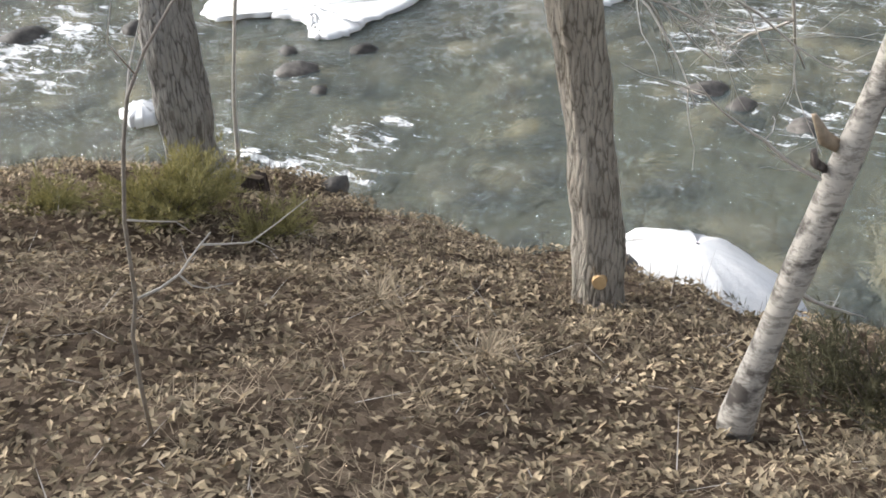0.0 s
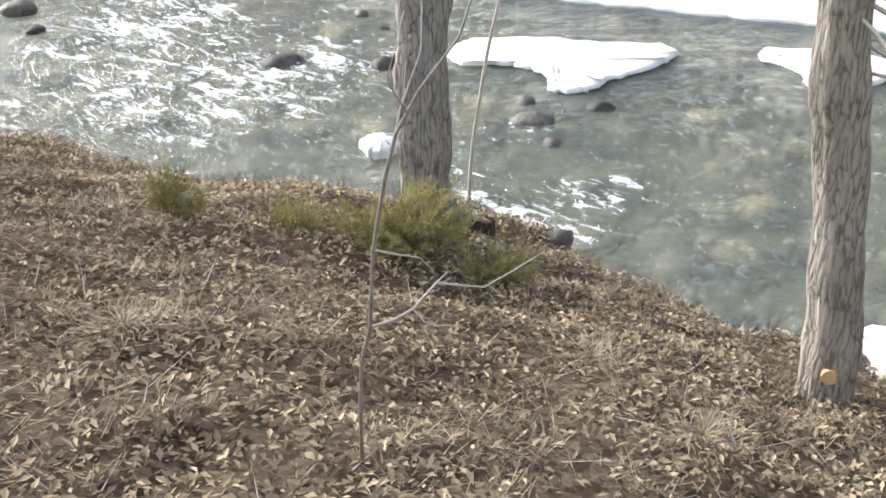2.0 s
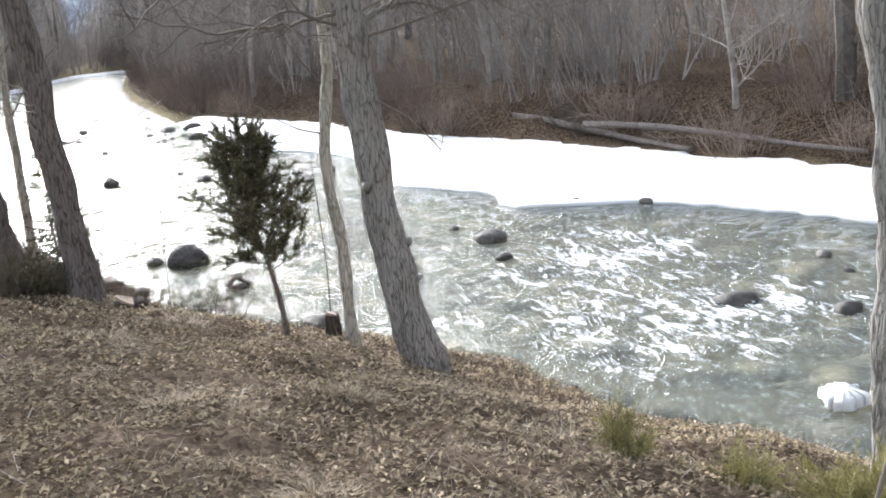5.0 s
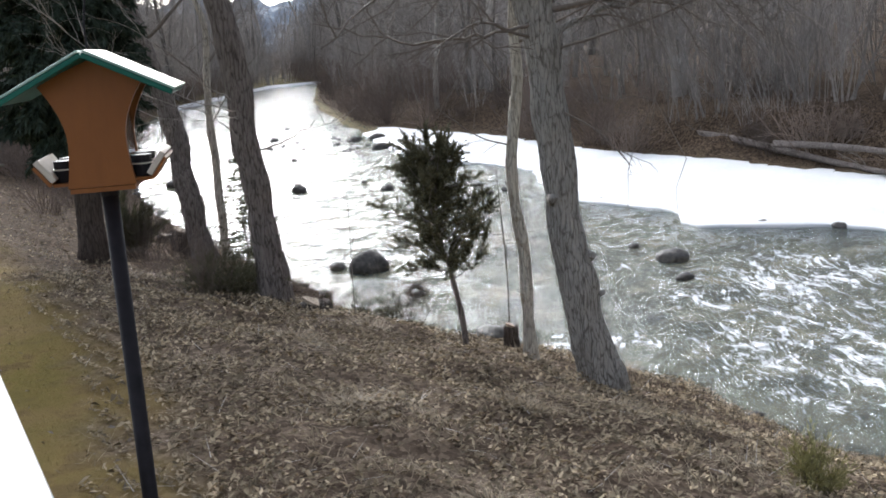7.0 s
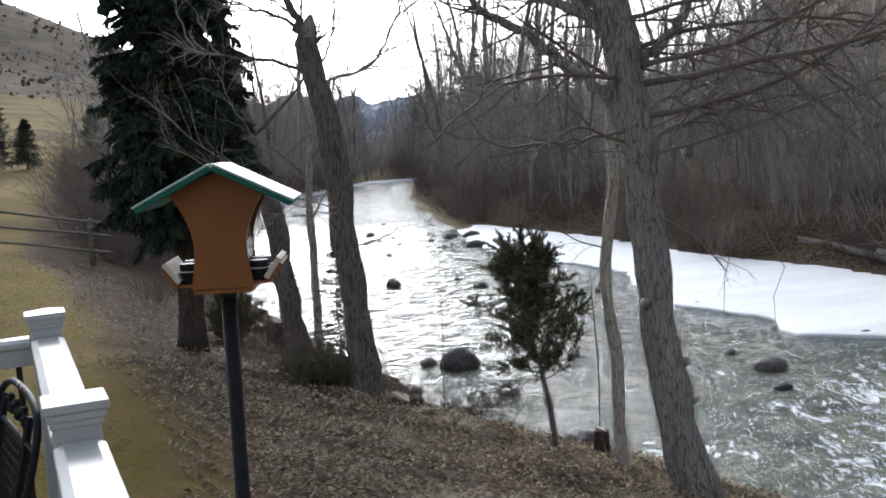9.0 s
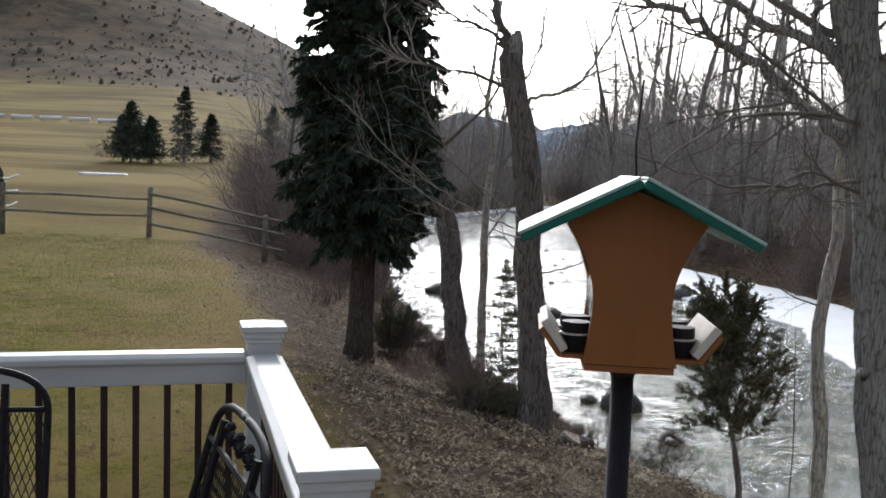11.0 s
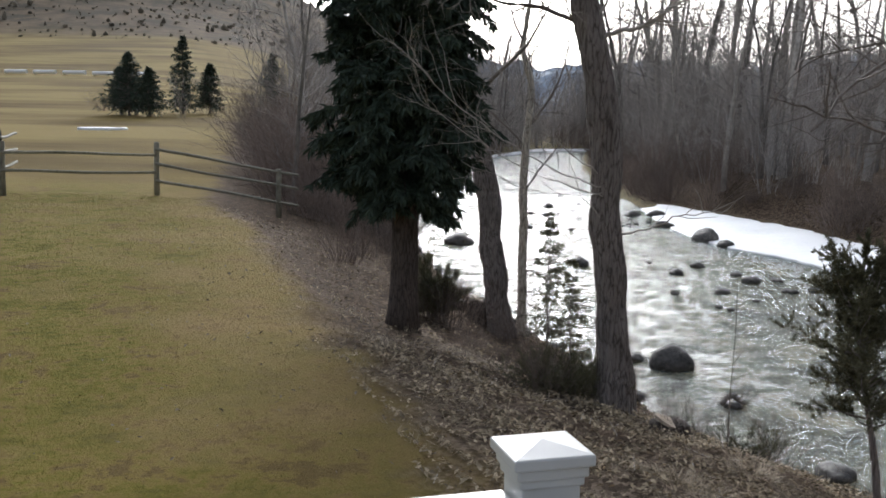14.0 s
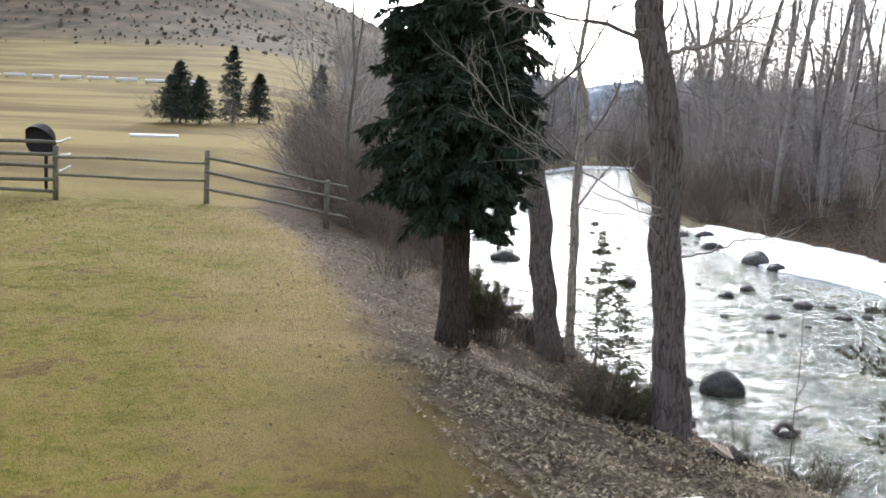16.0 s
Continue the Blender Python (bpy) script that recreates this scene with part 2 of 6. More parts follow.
TURN_X = np.array([-60, -8, -4.5, 1.4, 8, 40])
TURN_Y = np.array([70, 87, 104, 128, 134, 142])
RISE_Y = np.array([-260, 32.5, 67.6, 97.5, 195, 299, 390, 546, 780, 1170])
RISE_Z = np.array([2.28, 2.18, 3.38, 4.42, 11.57, 24.57, 42, 92, 128, 134])


def wob(x, y, s, seed=0.0):
    """Cheap smooth noise for arrays."""
    x, y = np.asarray(x, float) * s, np.asarray(y, float) * s
    return (np.sin(x * 1.7 + 1.3 * np.sin(y * 1.1 + seed)) + np.sin(y * 2.1 + 1.7 * np.sin(x * 0.9 + seed * 2.3)) + np.sin((x + y) * 3.1 + seed * 5 + np.sin(x * 2.7 - y * 1.9))) / 3


def ground_z(x, y):
    x, y = np.asarray(x, float), np.asarray(y, float)
    xc = np.interp(y, CREST_Y, CREST_X) + 0.12 * wob(x * 0, y, 2.3, 1)
    xl = np.minimum(np.interp(y, LAWN_Y, LAWN_X), xc - 2)
    xf = np.interp(y, FAR_Y, FAR_X) + 0.25 * wob(x * 0, y, 1.1, 4)
    crest = np.interp(y, [0, 6.5, 10.5, 13.5, 17.0, 39], [0.68, 0.72, 0.8, 0.8, 0.58, 0.6])
    fall = np.interp(y, [11, 16], [1.6, 0.9])
    # field and hill, which sinks towards the river's valley
    bear = smooth(0.0, 0.34, -x / np.maximum(np.abs(y), 10))
    slope = np.clip(-x / np.maximum(np.abs(y), 10) / 0.42, 0, 1.15) ** 0.9 * 1.22
    bear = lerp(bear, slope, smooth(280, 450, y))
    high = np.interp(y, RISE_Y, RISE_Z)
    lawn = 2.24 + (high - 2.24) * np.where(high > 2.24, bear, 1) + 0.03 * wob(x, y, 0.8, 2)
    u = np.clip((x - xl) / (xc - xl), 0, 1)
    bank = lawn + (crest - lawn) * u ** fall + (0.07 * wob(x, y, 1.7, 3) + 0.03 * wob(x, y, 5.1, 6)) * smooth(0, 0.25, u)
    drop = smooth(0.0, 0.8, x - xc)
    near = bank + (-0.5 - bank) * drop
    # far bank
    w = x - xf
    far = -0.45 + 0.75 * smooth(-1.2, 0.2, w) + 1.3 * smooth(0.2, 4.5, w) + 1.2 * smooth(8, 60, w)  + 0.12 * wob(x, y, 1.3, 7) * smooth(0, 1, w)
    bed = -0.5 + 0.07 * wob(x, y, 1.9, 9) + 0.05 * wob(x, y, 4.3, 5)
    hill = 100 * smooth(0, 140, x - 0.25 * y) * smooth(80, 300, np.hypot(x, y))
    z = hill + np.where(x < xc + 0.8, near, np.where(w > -1.2, far, bed))
    # the river turns away behind the spruce, and wooded land closes its end
    turn = np.interp(x, TURN_X, TURN_Y) + 0.8 * wob(x, y * 0, 0.4, 3)
    end = -0.5 + 1.5 * smooth(-1.0, 5.0, y - turn) + 1.5 * smooth(10, 60, y - turn)
    z = np.where((y > turn - 1) & (x > -22), np.maximum(z, end), z)
    return z


def gz(x, y):
    return float(ground_z(np.array([x]), np.array([y]))[0])


def spaced(lo, a, b, hi, step, growth=1.12):
    core = list(np.arange(a, b + 1e-6, step))
    d, p = step, b
    while p < hi:
        d *= growth
        p += d
        core.append(p)
    d, p = step, a
    while p > lo:
        d *= growth
        p -= d
        core.insert(0, p)
    return np.array(core)


def sheet(name, xs, ys, zfun, mat):
    gx, gy = np.meshgrid(xs, ys)
    z = zfun(gx, gy)
    verts = np.stack([gx, gy, z], -1).reshape(-1, 3)
    w = len(xs)
    i = np.arange(len(xs) - 1)
    quads = (np.arange(len(ys) - 1)[:, None] * w + i[None, :]).ravel()
    faces = np.stack([quads, quads + 1, quads + w + 1, quads + w], -1)
    me = bpy.data.meshes.new(name)
    me.from_pydata(verts.tolist(), [], faces.tolist())
    me.materials.append(mat)
    me.shade_smooth()
    me.update()
    return new(name, me), gx, gy


TURF = [(0.42, (0.115, 0.08, 0.032)), (0.465, (0.205, 0.152, 0.047)), (0.505, (0.17, 0.142, 0.03)), (0.54, (0.132, 0.123, 0.018)), (0.59, (0.085, 0.083, 0.013))]
WORN = (0.25, 0.178, 0.082)


def grass_material():
    m, nt, b = material("lawn_blades", 0.8, 0, 0.2)
    wide = noise_tex(nt, coords(nt), 1.1, 7, 0.7)
    mid = noise_tex(nt, coords(nt), 7, 6, 0.65)
    col = ramp(nt, maths(nt, 'ADD', maths(nt, 'MULTIPLY', mid, 0.42), maths(nt, 'MULTIPLY', wide, 0.58)), TURF)
    worn = nt.nodes.new("ShaderNodeAttribute")
    worn.attribute_name = "worn"
    col = mix(nt, maths(nt, 'MULTIPLY', worn.outputs["Fac"], maths(nt, 'ADD', maths(nt, 'MULTIPLY', mid, 1.2), 0.1), True), col, WORN)
    geo = nt.nodes.new("ShaderNodeNewGeometry")
    hsv = nt.nodes.new("ShaderNodeHueSaturation")
    nt.links.new(col, hsv.inputs["Color"])
    nt.links.new(maths(nt, 'ADD', maths(nt, 'MULTIPLY', geo.outputs["Random Per Island"], 0.9), 0.6), hsv.inputs["Value"])
    nt.links.new(hsv.outputs[0], b.inputs["Base Color"])
    return m


def ground_material():
    m, nt, b = material("soil_litter_and_turf", 1.0, 0, 0.03)
    vec = coords(nt)
    att = nt.nodes.new("ShaderNodeAttribute")
    att.attribute_name = "cover"
    sep = nt.nodes.new("ShaderNodeSeparateColor")
    nt.links.new(att.outputs["Color"], sep.inputs[0])
    fine = noise_tex(nt, vec, 38, 8, 0.7)
    mid = noise_tex(nt, vec, 7, 6, 0.65)
    wide = noise_tex(nt, vec, 0.6, 6, 0.66)
    v = node(nt, "ShaderNodeTexVoronoi", Scale=22.0)
    nt.links.new(vec, v.inputs["Vector"])
    hue = nt.nodes.new("ShaderNodeSeparateColor")
    nt.links.new(v.outputs["Color"], hue.inputs[0])
    litter = ramp(nt, maths(nt, 'ADD', maths(nt, 'MULTIPLY', hue.outputs[0], 0.55), maths(nt, 'MULTIPLY', fine, 0.45)),
                  [(0.15, (0.045, 0.034, 0.025)), (0.5, (0.165, 0.125, 0.092)), (0.85, (0.35, 0.275, 0.205))])
    litter = mix(nt, ramp(nt, wide, [(0.4, (0, 0, 0)), (0.7, (0.6, 0.6, 0.6))]), litter, (0.14, 0.1, 0.073))
    turf = ramp(nt, maths(nt, 'ADD', maths(nt, 'MULTIPLY', mid, 0.42), maths(nt, 'MULTIPLY', noise_tex(nt, vec, 1.1, 7, 0.7), 0.58)), TURF)
    turf = mix(nt, ramp(nt, fine, [(0.3, (0.5, 0.5, 0.5)), (0.7, (0, 0, 0))]), turf, (0.14, 0.112, 0.03))
    worn = nt.nodes.new("ShaderNodeAttribute")
    worn.attribute_name = "worn"
    turf = mix(nt, maths(nt, 'MULTIPLY', worn.outputs["Fac"], maths(nt, 'ADD', maths(nt, 'MULTIPLY', mid, 1.2), 0.1), True), turf, WORN)
    bedc = ramp(nt, maths(nt, 'ADD', maths(nt, 'MULTIPLY', hue.outputs[1], 0.5), maths(nt, 'MULTIPLY', mid, 0.5)),
                [(0.25, (0.1, 0.1, 0.075)), (0.5, (0.22, 0.19, 0.12)), (0.75, (0.36, 0.29, 0.15))])
    field = ramp(nt, noise_tex(nt, coords(nt, (0.3, 1, 1)), 0.11, 5), [(0.38, (0.105, 0.074, 0.026)), (0.5, (0.175, 0.128, 0.045)), (0.6, (0.235, 0.178, 0.068))])
    scrub = ramp(nt, noise_tex(nt, vec, 0.075, 9, 0.7), [(0.4, (0.175, 0.13, 0.085)), (0.5, (0.125, 0.097, 0.066)), (0.57, (0.078, 0.066, 0.047))])
    col = mix(nt, sep.outputs[0], litter, turf)
    floor_c = ramp(nt, maths(nt, 'ADD', maths(nt, 'MULTIPLY', hue.outputs[2], 0.4), maths(nt, 'MULTIPLY', mid, 0.6)), [(0.32, (0.02, 0.014, 0.01)), (0.52, (0.075, 0.053, 0.036)), (0.72, (0.17, 0.125, 0.086))])
    col = mix(nt, sep.outputs[2], col, floor_c)
    far = nt.nodes.new("ShaderNodeAttribute")
    far.attribute_name = "distance_cover"
    sep2 = nt.nodes.new("ShaderNodeSeparateColor")
    nt.links.new(far.outputs["Color"], sep2.inputs[0])
    col = mix(nt, sep.outputs[1], col, bedc)
    col = mix(nt, sep2.outputs[0], col, field)
    col = mix(nt, sep2.outputs[1], col, scrub)
    nt.links.new(col, b.inputs["Base Color"])
    bump(nt, b, maths(nt, 'ADD', fine, maths(nt, 'MULTIPLY', mid, 0.8)), 0.9, 0.03)
    return m


GROUND = ground_material()
GRASS = grass_material()
xs = spaced(-1800, -8, 12, 1800, 0.17)
ys = spaced(-300, -2, 26, 2800, 0.18, 1.06)
ground, gx, gy = sheet("ground", xs, ys, ground_z, GROUND)
tagged(ground, "sloping ground with leaf litter, yellowed lawn and dry fields", "ground", kind="structure")
xl = np.interp(gy, LAWN_Y, LAWN_X)
xc = np.interp(gy, CREST_Y, CREST_X)
xf = np.interp(gy, FAR_Y, FAR_X)
turf = 1 - smooth(-0.5, 0.35, gx - xl + 0.35 * wob(gx, gy, 1.9, 3) + 0.15 * wob(gx, gy, 5, 1))
bedmask = smooth(0.25, 0.55, gx - xc) * (1 - smooth(-0.3, 0.5, gx - xf))
wooded = np.maximum(smooth(0.2, 1.2, gx - xf), smooth(31, 36, gy) * smooth(-1.5, 1.5, gx - xl - 2))
wooded = np.maximum(wooded, smooth(0, 3, gy - np.interp(gx, TURN_X, TURN_Y)) * smooth(-14, -9, gx))
# leaf mould and needles under the spruce and the trees further along the bank, with their shade painted in
wooded = np.maximum(wooded, 0.85 * smooth(8.6, 13, gy + wob(gx, gy, 0.9, 4)) * smooth(-0.3, 0.3, gx - xl + 0.3 * wob(gx, gy, 2.1, 6)))
cover = np.stack([turf, bedmask, wooded, 0 * turf + 1], -1)
fieldm = smooth(30, 36, gy) * (gx < xl) * (1 - smooth(0, 3, gy - np.interp(gx, TURN_X, TURN_Y)) * smooth(-14, -9, gx))
scrubm = np.maximum(smooth(285, 305, gy + 0.05 * gx), smooth(0, 40, gx - 0.2 * gy) * smooth(110, 160, np.hypot(gx, gy)))
far_cover = np.stack([fieldm, scrubm, 0 * turf, 0 * turf + 1], -1)


def wear(x, y):
    """How thin and brown the turf is: along the bank and in patches."""
    edge = smooth(-2.8, -0.3, x - np.interp(y, LAWN_Y, LAWN_X) + 0.8 * wob(x, y, 0.7, 8))
    return np.clip(0.75 * edge + 0.4 * smooth(0.1, 0.55, wob(x, y, 0.9, 13) + 0.4 * wob(x, y, 3.1, 5)), 0, 1)


def set_wear(ob, x, y):
    at = ob.data.attributes.new("worn", 'FLOAT', 'POINT')
    at.data.foreach_set("value", wear(x, y).reshape(-1).astype(np.float32))


set_wear(ground, gx, gy)
for attr, values in (("cover", cover), ("distance_cover", far_cover)):
    a = ground.data.color_attributes.new(attr, 'FLOAT_COLOR', 'POINT')
    a.data.foreach_set("color", values.reshape(-1).astype(np.float32))


# ---------------------------------------------------------------- the river
def rapids_at(x, y):
    """How broken the water runs."""
    spots = ((8.58, 15.08, 3.38, 3.12, 1.00), (6.89, 11.96, 1.95, 2.08, 0.85), (9.75, 17.94, 2.08, 1.95, 0.70), (7.93, 6.63, 2.08, 1.04, 0.95),
             (7.02, 7.02, 0.91, 1.04, 0.90), (9.88, 11.96, 1.69, 1.56, 0.75), (13.65, 3.90, 3.25, 2.08, 0.80), (10.92, 2.60, 1.56, 1.04, 0.55),
             (4.16, 14.56, 1.30, 1.56, 0.60), (8.58, 8.32, 1.95, 0.78, 0.55), (16.90, 1.95, 2.60, 2.60, 0.70), (5.46, 18.85, 2.60, 1.56, 0.40))
    f = np.zeros_like(np.asarray(x, float)) + 0.06
    for cx, cy, sx, sy, k in spots:
        f = f + k * np.exp(-(((x - cx) / sx) ** 2 + ((y - cy) / sy) ** 2) * 1.3)
    return np.clip(f, 0, 1)


def water_z(x, y):
    r = rapids_at(x, y)
    chop = wob(x, y, 2.2, 1) * 0.5 + wob(x, y, 5.3, 2) * 0.35 + wob(x, y, 11.0, 3) * 0.18
    waves = smooth(13, 20, y) * (1 - 0.8 * smooth(1.5, 6, x - 0.02 * y)) * (0.034 * wob(x * 0.6, y * 1.5, 2.6, 4) + 0.02 * wob(x * 0.8 + 3, y * 1.2, 4.4, 7))
    return chop * (0.012 + 0.07 * r) + waves + 0.002 * np.maximum(y - 40, 0)


def water_material():
    m, nt, b = material("river_water", 0.06, 0, 0.5)
    b.inputs["IOR"].default_value = 1.33
    vec = coords(nt, (1, 1.25, 1))
    fine = noise_tex(nt, vec, 8, 5, 0.6, 0.6)
    mid = noise_tex(nt, vec, 2.6, 4, 0.55, 0.8)
    att = nt.nodes.new("ShaderNodeAttribute")
    att.attribute_name = "rapids"
    turned = coords(nt, (1.7, 0.6, 1))
    turned.node.inputs["Rotation"].default_value = (0, 0, radians(38))
    streak = noise_tex(nt, turned, 2.1, 8, 0.68, 1.5)
    fizz = noise_tex(nt, vec, 26, 5, 0.7)
    foam = maths(nt, 'ADD', maths(nt, 'ADD', streak, maths(nt, 'MULTIPLY', att.outputs["Fac"], 0.15)), maths(nt, 'MULTIPLY', maths(nt, 'SUBTRACT', fizz, 0.5), 0.3))
    ripple = nt.nodes.new("ShaderNodeAttribute")
    ripple.attribute_name = "ripple"
    web = noise_tex(nt, turned, 2.6, 7, 0.62, 1.2)
    web = maths(nt, 'SUBTRACT', 1.0, maths(nt, 'MULTIPLY', maths(nt, 'ABSOLUTE', maths(nt, 'SUBTRACT', web, 0.5)), 14.0), True)
    foam = maths(nt, 'ADD', foam, maths(nt, 'MULTIPLY', maths(nt, 'MULTIPLY', web, att.outputs["Fac"]), 0.11))
    patchy = noise_tex(nt, coords(nt), 0.75, 3, 0.5, 0.5)
    foam = maths(nt, 'ADD', foam, maths(nt, 'MULTIPLY', maths(nt, 'SUBTRACT', patchy, 0.5), 0.45))
    foam = ramp(nt, foam, [(0.725, (0, 0, 0)), (0.81, (0.9, 0.9, 0.9))])
    b.inputs["Base Color"].default_value = (0.39, 0.475, 0.48, 1)
    b.inputs["Transmission Weight"].default_value = 0.82
    white = node(nt, "ShaderNodeBsdfPrincipled", Roughness=0.6)
    white.inputs["Base Color"].default_value = (0.82, 0.84, 0.85, 1)
    swell = noise_tex(nt, coords(nt, (0.5, 1.5, 1)), 1.0, 4, 0.6, 0.6)
    bm = node(nt, "ShaderNodeBump", Strength=0.85, Distance=0.15)
    nt.links.new(maths(nt, 'ADD', maths(nt, 'ADD', maths(nt, 'MULTIPLY', fine, 0.5), maths(nt, 'MULTIPLY', mid, 1.1)), maths(nt, 'MULTIPLY', swell, maths(nt, 'ADD', maths(nt, 'MULTIPLY', ripple.outputs["Fac"], 3.4), 1.0))), bm.inputs["Height"])
    nt.links.new(bm.outputs[0], b.inputs["Normal"])
    nt.links.new(bm.outputs[0], white.inputs["Normal"])
    mx = nt.nodes.new("ShaderNodeMixShader")
    nt.links.new(foam, mx.inputs[0])
    nt.links.new(b.outputs[0], mx.inputs[1])
    nt.links.new(white.outputs[0], mx.inputs[2])
    nt.links.new(mx.outputs[0], nt.nodes["Material Output"].inputs["Surface"])
    return m


WATER = water_material()
wx = np.concatenate([np.arange(-11, 3, 0.22), np.arange(3, 18, 0.11), np.arange(18, 80, 1.1)])
wy = np.concatenate([np.arange(-24, 0, 0.6), np.arange(0, 21, 0.11), np.arange(21, 62, 0.15), np.arange(62, 178, 0.8)])
river, rx, ry = sheet("water", wx, wy, water_z, WATER)
tagged(river, "shallow fast mountain river with foaming rapids", "river", kind="structure")
river.visible_shadow = False
a = river.data.attributes.new("rapids", 'FLOAT', 'POINT')
a.data.foreach_set("value", rapids_at(rx, ry).reshape(-1).astype(np.float32))
# choppier where the current runs fast upstream
a = river.data.attributes.new("ripple", 'FLOAT', 'POINT')
a.data.foreach_set("value", (smooth(13, 22, ry) * (1 - 0.7 * smooth(3, 8, rx))).reshape(-1).astype(np.float32))

# ---------------------------------------------------------------- trees
def bend(p0, direction, length, n, wander, rs, sag=0.0, lift=0.0):
    """A wandering line of n points."""
    p = np.array(p0, float)
    d = np.array(direction, float)
    d /= np.linalg.norm(d)
    out = [p.copy()]
    for _ in range(n - 1):
        d = d + rs.normal(0, wander, 3) + np.array([0, 0, lift - sag])
        d /= np.linalg.norm(d)
        p = p + d * length / (n - 1)
        out.append(p.copy())
    return np.array(out)


def twiggery(shape, start, direction, length, radius, level, rs, sag=0.0, sides=4, kids=5, wander=0.22, lift=0.03, spread=0.9):
    pts = bend(start, direction, length, 6 if level else 5, wander, rs, sag, lift)
    shape.tube(pts, np.linspace(radius, radius * 0.3, len(pts)), sides, cap=False)
    if level <= 0:
        return
    for k in range(kids):
        f = rs.uniform(0.2, 0.98)
        i = min(int(f * (len(pts) - 1)), len(pts) - 2)
        p = lerp(pts[i], pts[i + 1], f * (len(pts) - 1) - i)
        d = pts[i + 1] - pts[i]
        d = d / np.linalg.norm(d) + rs.normal(0, spread * 0.6, 3)
        twiggery(shape, p, d, length * rs.uniform(0.3, 0.6), radius * 0.5 * (1.1 - f * 0.4), level - 1, rs, sag, 3, max(2, kids - 1), wander, lift, spread)


def bare_tree(name, base, line, radii, label, limbs=(), bark=None, twig=None, seed=1, rough=0.05, extra=0, category="tree", boughs=()):
    """boughs: (points relative to the base, radius, twig level); line: points of the trunk relative to its base; limbs: (share of trunk, direction, length, radius, twig level, sag)."""
    bark, twig = bark or BARK, twig or TWIG
    rs = np.random.default_rng(seed)
    x, y = base
    root = empty(name, pose(x, y, gz(x, y)), label, category)
    line = np.array(line, float)
    dist = np.r_[0, np.cumsum(np.linalg.norm(np.diff(line, axis=0), axis=1))]
    n = max(16, int(dist[-1] / 0.07))
    s = np.linspace(0, dist[-1], n)
    pts = np.stack([np.interp(s, dist, line[:, k]) for k in range(3)], 1)
    for _ in range(int(0.3 / (dist[-1] / n)) + 1):
        pts[1:-1] = (pts[:-2] + pts[1:-1] * 2 + pts[2:]) / 4
    r = np.interp(s, np.linspace(0, dist[-1], len(radii)), radii)
    r = r * (1 + 0.35 * np.exp(-s / 0.16))
    pts[:, 0] += r * 0.13 * (np.sin(s * 2.3 + seed) - math.sin(seed)) + r * 0.08 * np.sin(s * 6.1 + seed)
    pts[:, 1] += r * 0.12 * (np.sin(s * 1.9 + 2 * seed) - math.sin(2 * seed))
    r = r * (1 + 0.05 * np.sin(s * 5.3 + seed) + 0.04 * np.sin(s * 11.7 + 2 * seed))
    pts[0][2] -= 0.15
    sh = Shape()
    sh.tube(pts, r, 28 if r[0] > 0.1 else 10, rough, seed, ridges=11 if r[0] > 0.1 else 0)
    part("trunk", sh, bark, root, soft=True)
    for share, direction, length, radius, level, sag in limbs:
        k = int(share * (n - 1))
        lp = bend(pts[k], direction, length, 12, 0.10, rs, sag, 0.02)
        sh = Shape()
        sh.tube(lp, np.linspace(radius, radius * 0.25, 12), 8 if radius > 0.03 else 5, 0.06, seed)
        limb = part("limb", sh, twig if radius < 0.05 else bark, root, soft=True)
        if level > 0:
            tw = Shape()
            for q in range(2 + int(length * 3.2)):
                i = rs.integers(2, 11)
                d = lp[i] - lp[i - 1]
                d = d / np.linalg.norm(d) + rs.normal(0, 0.6, 3)
                twiggery(tw, lp[i], d, length * rs.uniform(0.2, 0.45), radius * 0.32, level - 1, rs, sag * 0.7)
            part("twig_tangle", tw, twig, limb)
    for points, radius, level in boughs:
        points = np.array(points, float)
        at = np.linspace(0, len(points) - 1, 4 * len(points))
        lp = np.stack([np.interp(at, np.arange(len(points)), points[:, k]) for k in range(3)], 1)
        for _ in range(3):
            lp[1:-1] = (lp[:-2] + lp[1:-1] * 2 + lp[2:]) / 4
        lp[1:] += rs.normal(0, radius * 0.25 + 0.006, (len(lp) - 1, 3))
        sh = Shape()
        sh.tube(lp, np.linspace(radius, radius * 0.3, len(lp)), 10 if radius > 0.03 else 5, 0.06, seed)
        limb = part("limb", sh, twig if radius < 0.03 else bark, root, soft=True)
        if level > 0:
            length = float(np.linalg.norm(np.diff(lp, axis=0), axis=1).sum())
            tw = Shape()
            for q in range(4 + int(length * 4)):
                i = rs.integers(len(lp) // 4, len(lp))
                d = lp[i] - lp[i - 1]
                d = d / np.linalg.norm(d) + rs.normal(0, 0.55, 3) + (0, 0, 0.2)
                twiggery(tw, lp[i], d, length * rs.uniform(0.15, 0.4), min(0.012, radius * 0.4), level - 1, rs, 0.02)
            part("twig_tangle", tw, twig, limb)
    if extra:
        tw = Shape()
        for q in range(extra):
            k = rs.integers(int(n * 0.25), n)
            twiggery(tw, pts[k], (rs.normal(), rs.normal(), 0.3), rs.uniform(0.3, 0.9), 0.006, 1, rs, 0.05)
        part("twig_tangle", tw, twig, root)
    return root


